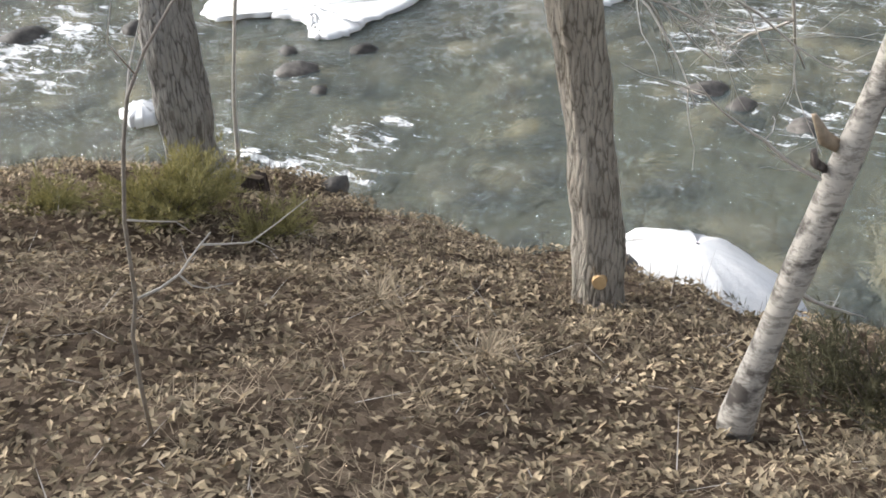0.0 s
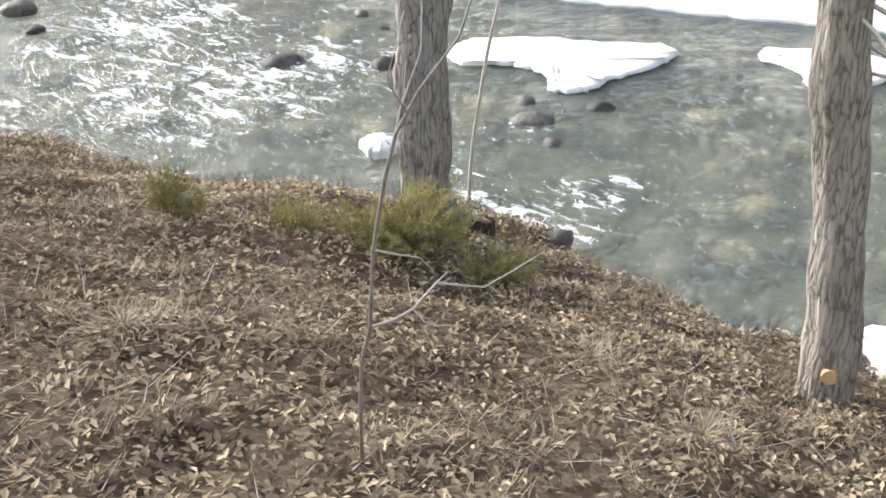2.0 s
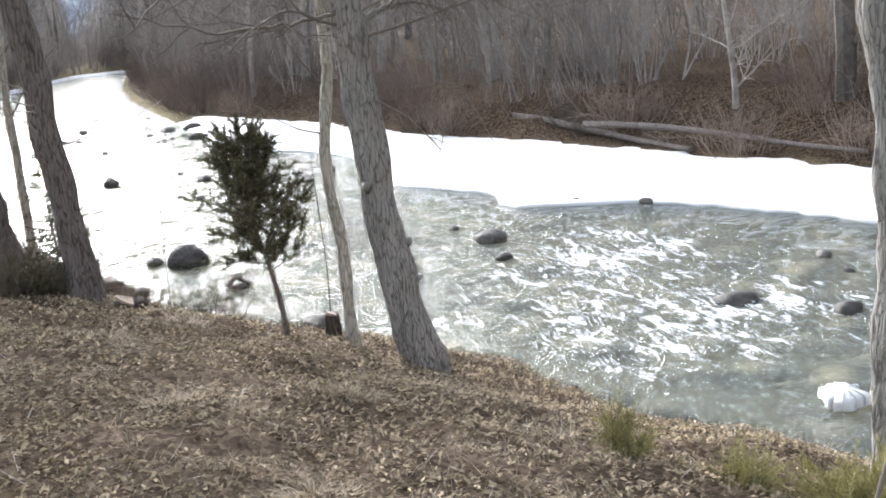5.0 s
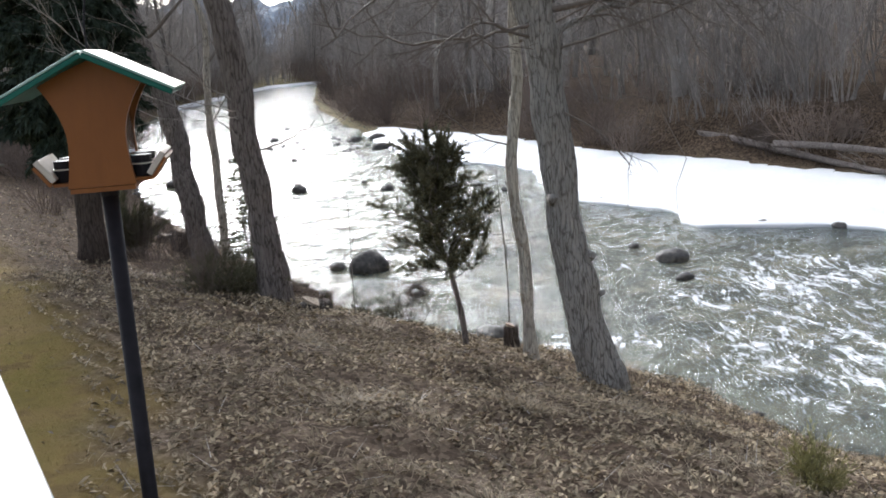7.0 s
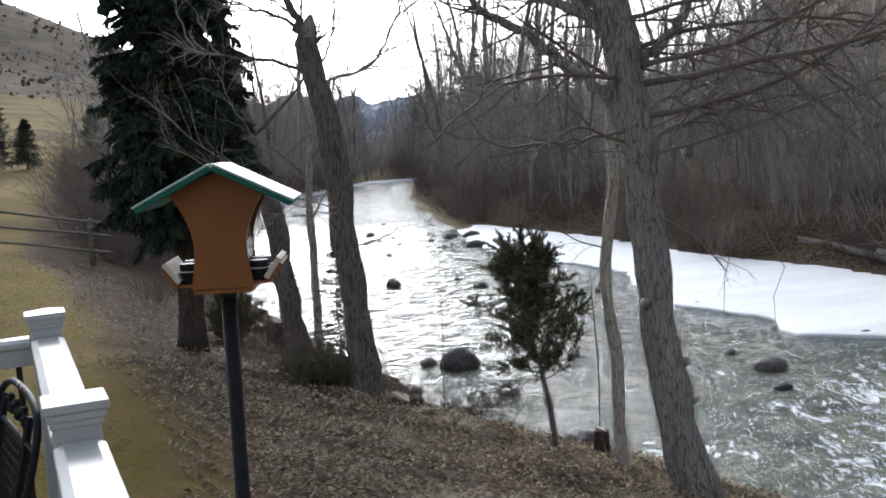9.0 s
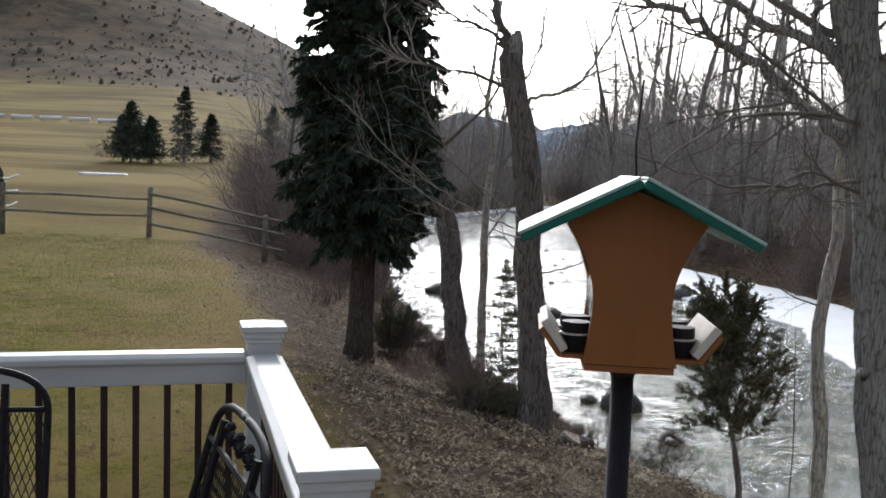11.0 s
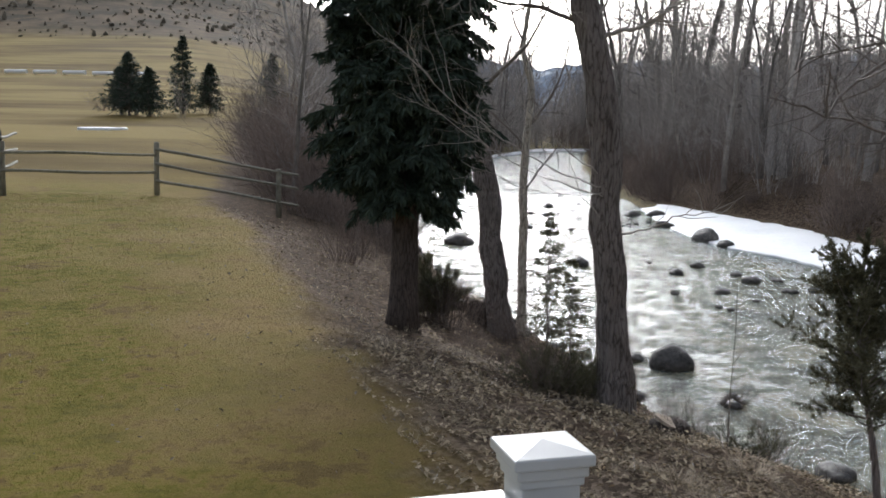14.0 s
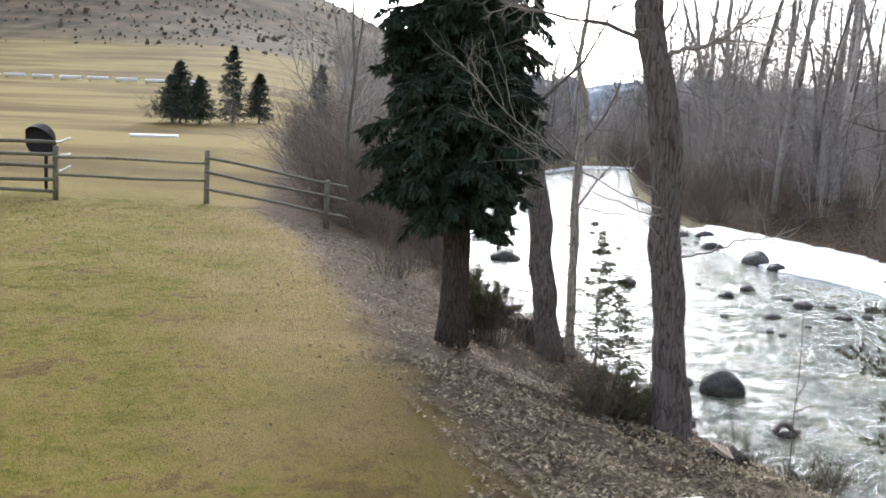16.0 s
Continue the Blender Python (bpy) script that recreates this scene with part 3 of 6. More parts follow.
def sprays(shape, pts, count, size, rs, droop=0.2, flat=0.5, width=0.075):
    """Small pointed sprays of needles along a twig: each a bent strip of two triangles."""
    pts = np.asarray(pts, float)
    n = len(pts)
    f = rs.uniform(0.05, 1.0, count) * (n - 1)
    i = np.minimum(f.astype(int), n - 2)
    p = pts[i] + (pts[i + 1] - pts[i]) * (f - i)[:, None]
    d = pts[i + 1] - pts[i]
    d = d / (np.linalg.norm(d, axis=1)[:, None] + 1e-9)
    d = d * 0.8 + rs.normal(0, 0.65, (count, 3)) * np.array([1, 1, flat])
    d[:, 2] -= droop
    d /= np.linalg.norm(d, axis=1)[:, None]
    side = np.cross(d, rs.normal(0, 1, (count, 3)))
    side /= np.linalg.norm(side, axis=1)[:, None] + 1e-9
    ln = size * rs.uniform(0.5, 1.3, count)[:, None]
    w = ln * width
    mid = p + d * ln * 0.45
    tip = p + d * ln + np.array([0, 0, -1]) * ln * droop * 0.3
    v = np.stack([p, mid + side * w, tip, mid - side * w], 1).reshape(-1, 3)
    shape.add(v, [(4 * k, 4 * k + 1, 4 * k + 2, 4 * k + 3) for k in range(count)])


def conifer(name, base, height, radius, clear, label, needle, bark, trunk_r, seed, whorls=34, per=7, droop=0.35, size=0.12, dense=46, lean=(0, 0), tip_power=0.8, ragged=0.3, skirt=0.25):
    rs = np.random.default_rng(seed)
    x, y = base
    root = empty(name, pose(x, y, gz(x, y)), label, "tree")
    s = np.linspace(0, 1, 30)
    line = np.stack([lean[0] * s * height + 0.02 * np.sin(s * 9), lean[1] * s * height, s * height - 0.1], 1)
    sh = Shape()
    sh.tube(line, trunk_r * (1 - 0.93 * s) * (1 + 0.3 * np.exp(-s * height / 0.2)), 14, 0.06, seed, ridges=7 if trunk_r > 0.08 else 0)
    part("trunk", sh, bark, root, soft=True)
    wood, green = Shape(), Shape()
    for k in range(whorls):
        f = k / (whorls - 1)
        z = clear + (height - clear) * f
        r = radius * ((1 - f) ** tip_power) * smooth(-0.02, skirt, f + 0.12) + 0.06
        c = np.array([np.interp(z, line[:, 2], line[:, 0]), np.interp(z, line[:, 2], line[:, 1]), z])
        for q in range(per):
            a = rs.uniform(0, 6.283)
            ln = r * rs.uniform(1 - ragged, 1 + ragged * 0.6)
            up = lerp(-droop, 0.5, f) + rs.normal(0, 0.12)
            bp = bend(c + (0, 0, rs.uniform(-0.12, 0.12)), (math.cos(a), math.sin(a), up), ln, 6, 0.06, rs, 0.02 if droop > 0 else 0.0, 0.05)
            wood.tube(bp, np.linspace(0.012, 0.003, 6) * (0.5 + radius), 3, cap=False)
            sprays(green, bp, int(dense * (0.4 + ln / radius)), size, rs, droop * 0.8, 0.6, 0.11)
            for side in range(4):
                g = rs.integers(1, 6)
                b2 = bend(bp[g], (math.cos(a + rs.choice([-1, 1]) * 0.8), math.sin(a + rs.choice([-1, 1]) * 0.8), up - 0.2), ln * 0.4, 4, 0.1, rs, 0.05)
                sprays(green, b2, int(dense * 0.6), size, rs, droop, 0.6, 0.11)
    part("branch_tangle", wood, bark, root)
    part("crown", green, needle, root)
    return root


def low_bush(name, base, w, d, h, label, needle, seed, stems=40, dense=40, size=0.05, up=0.35):
    """Spreading evergreen bush of many lying stems."""
    rs = np.random.default_rng(seed)
    x, y = base
    root = empty(name, pose(x, y, gz(x, y)), label, "bush")
    wood, green = Shape(), Shape()
    for k in range(stems):
        a = rs.uniform(0, 6.283)
        reach = rs.uniform(0.3, 1.0)
        v = np.array([math.cos(a) * w * reach / 2, math.sin(a) * d * reach / 2, h * (1.1 - reach * 0.6) * rs.uniform(0.5, 1.1)])
        ox, oy = rs.normal(0, w * 0.1), rs.normal(0, d * 0.1)
        z0 = gz(x + ox, y + oy) - gz(x, y)
        bp = bend((ox, oy, z0 - 0.03), v + (0, 0, 0.1), np.linalg.norm(v), 6, 0.12, rs, 0.0, 0.02)
        wood.tube(bp, np.linspace(0.012, 0.003, 6), 3, cap=False)
        for q in range(4):
            g = bp[rs.integers(1, 6)]
            b2 = bend(g, v / np.linalg.norm(v) + rs.normal(0, 0.5, 3), 0.16 + 0.1 * w, 4, 0.15, rs)
            sprays(green, b2, int(dense * 1.5), size, rs, -up, 0.9, 0.055)
        sprays(green, bp[1:], int(dense * 1.5), size, rs, -up, 0.9, 0.055)
    part("stem_tangle", wood, TWIG, root)
    part("foliage", green, needle, root)
    return root


# tall cottonwoods on the bank
tree = bare_tree("cottonwood_tree", (5.40, 5.80), [(0, 0, 0), (-0.02, 0.02, 1.5), (-0.10, 0.05, 3.0), (-0.25, 0.15, 6), (-0.3, 0.1, 12)], [0.2, 0.19, 0.18, 0.155, 0.06],
                 "tall cottonwood with grey furrowed bark beside the river", twig=TWIG_PALE, limbs=[
    (0.36, (0.6, -0.9, 0.1), 1.6, 0.022, 2, 0.05), (0.40, (0.3, -1, -0.05), 2.0, 0.02, 2, 0.05), (0.5, (0.9, -0.7, 0.5), 3, 0.04, 2, 0.02), (0.55, (-0.8, 0.6, 0.5), 3, 0.04, 2, 0.02),
    (0.7, (0.5, 0.8, 0.6), 3, 0.04, 2, 0.0), (0.8, (-0.3, -0.8, 0.6), 3, 0.04, 2, 0.0)], seed=3)
tree_b = bare_tree("cottonwood_tree", (5.45, 2.45), [(0, 0, 0), (-0.05, 0.07, 1), (-0.13, 0.17, 2.4), (-0.2, 0.25, 4), (-0.3, 0.3, 11)], [0.15, 0.138, 0.13, 0.115, 0.05],
                   "cottonwood with peeling grey bark and a pale sawn-off branch scar", bark=BARK_GREY, twig=TWIG_PALE, limbs=[
    (0.19, (0.6, -0.8, -0.2), 1.1, 0.012, 2, 0.03), (0.24, (0.9, -0.8, -0.35), 1.6, 0.014, 2, 0.03), (0.27, (0.3, -1.0, -0.3), 1.8, 0.016, 2, 0.04), (0.2, (1, -0.3, 0.1), 1.3, 0.012, 2, 0.05), (0.23, (-0.3, -0.9, -0.3), 1.0, 0.01, 2, 0.03),
    (0.20, (0.35, -0.5, 0.0), 0.9, 0.012, 1, 0.12), (0.22, (0.2, -1.0, -0.1), 1.5, 0.016, 2, 0.06), (0.215, (-0.2, -1.0, 0.2), 1.2, 0.012, 1, 0.12), (0.26, (0.5, -1, 0.1), 2.0, 0.03, 2, 0.08),
    (0.5, (0.5, 0.8, 0.6), 3, 0.04, 2, 0.0), (0.8, (-0.3, -0.8, 0.6), 3, 0.04, 2, 0.0)], seed=5)
sh = Shape()
sh.tube([(-0.12, -0.05, 0.27), (-0.182, -0.08, 0.28)], [0.05, 0.042], 14)
part("branch_scar", sh, CUT, tree_b, "fresh pale sawn branch stub")

tree_c = bare_tree("cottonwood_tree", (3.07, 9.44), [(0, 0, 0), (-0.12, 0, 0.67), (-0.19, 0, 1.2), (-0.3, 0, 2.0), (-0.4, 0, 2.9), (-0.47, 0, 3.8), (-0.64, 0, 4.6), (-0.8, -0.1, 6.2), (-1.1, -0.2, 8.5)], [0.185, 0.155, 0.15, 0.16, 0.165, 0.11, 0.05],
                   "leaning grey cottonwood with knots and bare spreading branches", boughs=[
    ([(-0.45, 0, 3.45), (-0.75, -0.02, 3.62), (-1.08, -0.05, 3.91), (-1.53, -0.1, 4.21), (-1.79, -0.1, 4.4), (-2.14, -0.15, 4.57), (-2.7, -0.2, 4.65)], 0.06, 3),
    ([(-0.6, 0, 4.15), (-0.88, 0, 4.3), (-1.34, 0.05, 4.5), (-1.85, 0.1, 4.76), (-2.4, 0.1, 5.1)], 0.055, 3),
    ([(-0.42, 0, 3.8), (-0.3, 0, 3.91), (-0.1, -0.05, 4.1), (0.04, -0.1, 4.3), (0.12, -0.1, 4.7), (0.3, -0.1, 5.4)], 0.06, 3),
    ([(-0.38, 0, 3.1), (-0.27, -0.05, 3.22), (0.09, -0.15, 3.36), (0.4, -0.25, 3.45), (0.9, -0.35, 3.72), (1.5, -0.5, 3.95)], 0.035, 3),
    ([(-0.38, 0, 3.3), (-0.3, 0, 3.48), (0.25, -0.1, 3.66), (0.8, -0.15, 3.9), (1.5, -0.2, 4.3)], 0.03, 3),
    ([(-0.45, -0.05, 3.3), (-0.66, -0.15, 3.27), (-1.09, -0.25, 3.19), (-1.61, -0.3, 3.18), (-2.1, -0.35, 3.32)], 0.022, 2),
    ([(-0.55, 0, 4.0), (-0.8, 0, 4.2), (-0.95, 0.05, 4.42), (-0.95, 0.1, 4.8), (-1.2, 0.15, 5.8)], 0.06, 3)],
                   twig=TWIG, limbs=[
    (0.43, (1, -0.35, 0.25), 3.4, 0.035, 3, 0.03), (0.40, (1, -0.5, 0.1), 3.0, 0.03, 3, 0.04),
    (0.55, (1, 0.2, 0.5), 3.4, 0.05, 3, 0.01), (0.57, (-1, -0.3, 0.6), 3.4, 0.055, 3, 0.0), (0.52, (-1, 0.3, 0.35), 2.8, 0.04, 3, 0.02), (0.38, (-0.8, -0.6, 0.1), 1.8, 0.018, 2, 0.06),
    (0.62, (0.7, -0.8, 0.3), 3.0, 0.045, 3, 0.03), (0.68, (1, 0, 0.4), 3.2, 0.04, 3, 0.03), (0.7, (-0.5, 0.8, 0.6), 3.0, 0.04, 2, 0.0), (0.8, (0.4, -0.4, 1), 3.0, 0.04, 2, 0.0), (0.30, (0.7, -0.7, 0.0), 1.0, 0.012, 2, 0.08), (0.45, (1, -0.6, 0.15), 3.6, 0.028, 3, 0.05), (0.5, (1, -0.9, 0.1), 3.2, 0.024, 3, 0.06), (0.47, (0.9, -0.2, 0.3), 3.0, 0.026, 3, 0.05),
    (0.44, (-1, -0.6, 0.2), 2.6, 0.022, 3, 0.04), (0.55, (-0.9, -0.9, 0.3), 3.2, 0.03, 3, 0.04), (0.6, (1, -0.5, 0.1), 3.6, 0.03, 3, 0.07), (0.36, (1, -0.3, 0.2), 2.2, 0.016, 3, 0.03), (0.50, (1, -0.9, 0.2), 2.8, 0.012, 1, 0.13), (0.47, (1, -0.5, 0.2), 2.4, 0.011, 1, 0.15), (0.54, (0.9, -1.1, 0.2), 3.0, 0.012, 1, 0.14), (0.45, (0.6, -0.8, 0.1), 1.8, 0.009, 1, 0.14)], seed=8)
for k, (dx, z, r) in enumerate(((0.08, 1.2, 0.07), (0.1, 0.85, 0.05), (-0.12, 1.75, 0.06))):
    sh = Shape()
    cx = -0.22 * z / 1.35 + dx
    sh.tube([(cx, -0.06, z), (cx + (0.05 if dx > 0 else -0.02), -0.14, z + 0.03)], [r, r * 0.45], 8, 0.15, k)
    part("knot", sh, BARK, tree_c, soft=True)

bare_tree("slender_tree", (2.52, 9.75), [(-0.03, 0, 0), (-0.03, 0, 0.59), (-0.03, 0, 1.1), (-0.1, 0, 1.5), (-0.14, 0, 1.88), (-0.07, 0.02, 2.28), (0.0, 0.05, 2.68), (-0.02, 0.1, 3.1), (0.05, 0.1, 3.5), (-0.15, 0.2, 6.0)], [0.062, 0.056, 0.054, 0.05, 0.046, 0.036, 0.022],
          "slender crooked tree with pale flaking bark", [
    (0.35, (-0.9, -0.2, 0.5), 0.7, 0.008, 2, 0.02), (0.42, (-0.8, 0.3, 0.7), 0.9, 0.009, 2, 0.02), (0.5, (0.8, -0.3, 0.3), 1.4, 0.014, 2, 0.04), (0.6, (-0.8, -0.4, 0.3), 1.9, 0.02, 3, 0.02), (0.7, (0.6, 0.3, 0.5), 1.8, 0.02, 2, 0.02)],
          bark=BARK_PALE, seed=9, rough=0.05)

tree_d = bare_tree("cottonwood_tree", (0.15, 12.4), [(0, 0, 0), (-0.07, 0, 0.85), (-0.14, 0, 1.7), (-0.16, 0, 2.4), (-0.22, 0, 3.0), (-0.38, 0, 3.55), (-0.46, 0, 4.1)], [0.185, 0.152, 0.147, 0.145, 0.14, 0.135, 0.115],
                   "leaning dark cottonwood with a snapped top", boughs=[
    ([(-0.42, 0, 3.9), (-0.5, 0, 4.2), (-0.6, 0, 4.5), (-0.7, 0, 4.9), (-0.8, 0.05, 5.4), (-1.0, 0.1, 6.6)], 0.062, 3),
    ([(-0.35, 0, 3.5), (-0.18, 0, 3.64), (0.06, 0, 3.69), (0.3, 0, 3.77), (0.47, 0, 4.05), (0.65, 0, 4.5), (0.8, 0, 5.2)], 0.026, 2),
    ([(-0.36, 0, 3.7), (-0.24, 0, 3.9), (-0.13, 0, 4.17), (-0.09, 0, 4.6), (-0.1, 0.05, 5.3)], 0.018, 2),
    ([(-0.42, 0, 4.0), (-0.5, 0, 4.22), (-0.8, -0.05, 4.4), (-1.12, -0.1, 4.46), (-1.7, -0.2, 4.75)], 0.03, 3),
    ([(-0.35, 0, 3.55), (-0.5, 0, 3.75), (-0.85, -0.05, 3.88), (-1.3, -0.1, 3.92), (-1.9, -0.2, 4.1)], 0.03, 3),
    ([(-0.18, -0.08, 2.2), (-0.6, -0.3, 2.32), (-1.1, -0.5, 2.6), (-1.6, -0.6, 2.95), (-2.1, -0.65, 3.45)], 0.008, 2),
    ([(-0.18, -0.08, 2.1), (-0.5, -0.3, 2.2), (-1.0, -0.5, 2.4), (-1.5, -0.65, 2.7), (-1.9, -0.7, 3.0)], 0.007, 2),
    ([(-0.18, -0.08, 2.3), (-0.5, -0.2, 2.5), (-0.9, -0.35, 2.85), (-1.25, -0.4, 3.3), (-1.45, -0.4, 3.9)], 0.007, 2),
    ([(-0.18, -0.08, 2.15), (-0.45, -0.35, 2.12), (-0.95, -0.6, 2.2), (-1.5, -0.8, 2.45)], 0.006, 2),
    ([(0.0, -0.05, 1.75), (0.25, -0.1, 1.8), (0.5, -0.15, 1.95), (0.9, -0.2, 2.0)], 0.012, 1),
    ([(-0.2, -0.1, 1.9), (-0.4, -0.2, 2.1), (-0.55, -0.25, 2.5), (-0.6, -0.25, 3.0)], 0.007, 2)],
                   bark=BARK_DARK, twig=TWIG_DULL, seed=12)
sh = Shape()
sh.tube([(-0.44, 0, 4.0), (-0.40, 0, 4.22), (-0.37, 0, 4.36)], [0.11, 0.075, 0.02], 9, 0.25, 4)
part("snapped_stub", sh, BARK, tree_d, "pale splintered broken top", soft=True)

bare_tree("leaning_tree", (-1.08, 19.7), [(0, 0, 0), (-0.06, 0, 0.9), (-0.14, 0, 1.5), (-0.25, 0, 2.4), (-0.42, 0, 3.1), (-0.66, 0, 4.1), (-0.95, 0, 5.4), (-1.4, 0, 8)], [0.2, 0.19, 0.18, 0.175, 0.16, 0.12, 0.05],
          "dark leaning tree trunk on the bank", [
    (0.5, (0.9, -0.3, 0.5), 2.5, 0.04, 3, 0.0), (0.6, (-0.8, -0.5, 0.6), 2.5, 0.04, 3, 0.0), (0.75, (0.5, 0.5, 0.8), 2.2, 0.03, 3, 0.0), (0.85, (-0.5, -0.5, 0.8), 2.2, 0.03, 3, 0.0)], bark=BARK_DARK, seed=14)
bare_tree("slender_tree", (-0.7, 20.6), [(0, 0, 0), (-0.02, 0, 1.5), (-0.06, 0, 2.8), (0.02, 0, 3.75), (0.06, 0, 4.4), (-0.14, 0, 5.0), (-0.02, 0, 5.8), (0.1, 0, 7.4)], [0.085, 0.075, 0.07, 0.06, 0.045, 0.03, 0.015],
          "slender pale grey tree with rising branches", [
    (0.35, (0.9, -0.2, 0.8), 1.6, 0.02, 3, 0.0), (0.5, (0.7, 0.2, 0.9), 1.9, 0.03, 3, 0.0), (0.45, (-0.8, 0.1, 0.8), 1.6, 0.02, 3, 0.0), (0.7, (-0.6, -0.2, 0.9), 1.6, 0.02, 3, 0.0)], bark=BARK_GREY, twig=TWIG, seed=15)

# white-barked leaning birch
def birch_material():
    m, nt, b = material("white_birch_bark", 0.7, 0, 0.3)
    band = noise_tex(nt, coords(nt, (2.4, 2.4, 7)), 4.5, 6, 0.68, 0.8)
    blot = noise_tex(nt, coords(nt, (1, 1, 1.6)), 5.5, 4, 0.6)
    fine = noise_tex(nt, coords(nt, (1, 1, 2)), 40, 5)
    col = mix(nt, fine, (0.42, 0.39, 0.34), (0.62, 0.59, 0.54))
    col = mix(nt, ramp(nt, band, [(0.48, (0, 0, 0)), (0.6, (0.6, 0.6, 0.6))]), col, (0.13, 0.11, 0.095))
    col = mix(nt, ramp(nt, blot, [(0.49, (0, 0, 0)), (0.6, (0.9, 0.9, 0.9))]), col, (0.07, 0.06, 0.055))
    nt.links.new(col, b.inputs["Base Color"])
    bump(nt, b, maths(nt, 'ADD', fine, band), 0.5, 0.01)
    return m


BIRCH = birch_material()
birch = bare_tree("birch_tree", (4.145, 1.18), [(0, 0, 0), (0.06, -0.09, 0.5), (0.18, -0.25, 1.2), (0.35, -0.45, 2.1), (0.7, -0.9, 4), (1.1, -1.4, 8)], [0.07, 0.058, 0.054, 0.052, 0.045, 0.03],
                  "leaning white-barked birch with dark scars", [
    (0.10, (0.5, -0.6, -0.3), 0.5, 0.012, 1, 0.05), (0.16, (-0.6, 0.9, 0.5), 0.8, 0.010, 1, 0.02), (0.30, (-0.3, 0.9, 0.5), 1.6, 0.02, 2, 0.02), (0.5, (0.4, 0.6, 0.6), 2, 0.02, 2, 0.02), (0.35, (-0.2, 1, 0.0), 1.5, 0.014, 2, 0.06)],
                  bark=BIRCH, twig=TWIG_PALE, seed=21, rough=0.03)

sh = Shape()
sh.tube([(0.2, -0.25, 1.38), (0.13, -0.19, 1.44), (0.08, -0.15, 1.55)], [0.026, 0.03, 0.012], 9, 0.25, 3)
part("broken_stub", sh, CUT_OLD, birch, "torn brown stub of a broken branch", soft=True)
sh = Shape()
sh.tube([(0.16, -0.2, 1.3), (0.11, -0.17, 1.34), (0.1, -0.16, 1.4)], [0.02, 0.024, 0.015], 9, 0.25, 5)
part("broken_stub", sh, BARK_DARK, birch, soft=True)

# evergreens
conifer("spruce_tree", (-2.3, 15.5), 10.5, 0.96, 1.85, "large dark green spruce with a bare lower trunk", NEEDLE, SPRUCE_BARK, 0.2, 31, whorls=60, per=13, droop=0.4, size=0.13, dense=150, ragged=0.25)
def young_juniper(base, label, seed):
    """A bare thin stem that carries an uneven crown of rising boughs, with gaps between them."""
    rs = np.random.default_rng(seed)
    x, y = base
    root = empty("young_juniper_tree", pose(x, y, gz(x, y)), label, "tree")
    s = np.linspace(0, 1, 24)
    stem = np.stack([-0.27 * s + 0.03 * np.sin(s * 7), 0.04 * np.sin(s * 5), 2.08 * s - 0.1], 1)
    sh = Shape()
    sh.tube(stem, 0.034 * (1 - 0.85 * s), 10, 0.05, seed)
    part("trunk", sh, BARK_DARK, root, soft=True)
    green = Shape()
    for k in range(66):
        f = 0.38 + 0.6 * (k + rs.uniform(0, 0.8)) / 66
        c = np.array([np.interp(f, s, stem[:, q]) for q in range(3)])
        a = k * 2.4 + rs.normal(0, 0.5)
        reach = np.interp(f, [0.36, 0.46, 0.6, 0.8, 1.0], [0.5, 0.62, 0.58, 0.42, 0.2]) * rs.choice([0.5, 0.8, 1.0, 1.1])
        bough = bend(c, (math.cos(a), math.sin(a), rs.uniform(0.15, 0.9)), reach, 7, 0.13, rs, 0.0, 0.07)
        wood = Shape()
        wood.tube(bough, np.linspace(0.009, 0.003, 7), 4, cap=False)
        part("bough", wood, BARK_DARK, root)
        for q in range(13):
            g = rs.integers(2, 7)
            d = bough[g] - bough[g - 1]
            tip = bend(bough[g], d / np.linalg.norm(d) + rs.normal(0, 0.55, 3) + (0, 0, 0.25), rs.uniform(0.1, 0.2), 4, 0.12, rs)
            sprays(green, tip, 90, 0.032, rs, -0.2, 0.9, 0.12)
    part("crown", green, JUNIPER, root)
    return root


young_juniper((1.95, 10.15), "young juniper with a bare thin stem and ragged crown", 33)
conifer("small_spruce_sapling", (-0.3, 19.6), 2.1, 0.55, 0.15, "small sparse spruce sapling by the water", JUNIPER, BARK_DARK, 0.025, 35, whorls=9, per=6, droop=0.1, size=0.08, dense=20, tip_power=0.9)
conifer("small_spruce_sapling", (0.05, 18.9), 1.5, 0.4, 0.15, "small sparse spruce sapling by the water", JUNIPER, BARK_DARK, 0.02, 36, whorls=7, per=5, droop=0.1, size=0.08, dense=18, tip_power=0.9)
low_bush("juniper_bush", (4.56, 5.2), 1.0, 0.8, 0.22, "spreading yellow-green juniper bush on the bank", JUNIPER_PALE, 41, 70, 46)
low_bush("juniper_bush", (4.0, 5.75), 0.5, 0.4, 0.08, "spreading yellow-green juniper bush on the bank", JUNIPER_PALE, 42, 22, 24)
low_bush("juniper_bush", (3.5, 6.35), 0.4, 0.36, 0.3, "small upright brownish juniper on the bank", JUNIPER_PALE, 43, 22, 24)
low_bush("juniper_bush", (4.85, 4.6), 0.55, 0.45, 0.1, "low yellow-green juniper below the tree", JUNIPER_PALE, 44, 30, 24)
low_bush("juniper_bush", (-0.38, 12.5), 1.0, 0.8, 0.42, "dusty green low bush at the foot of a tree", JUNIPER, 45, 70, 50, 0.045)
low_bush("juniper_bush", (4.9, 0.75), 1.2, 1.2, 0.32, "low green bush beside the birch", JUNIPER, 46, 40, 34)
low_bush("juniper_bush", (1.25, 11.3), 0.8, 0.5, 0.25, "sparse grey-green low shrub at the edge of the bank", JUNIPER, 48, 20, 16)
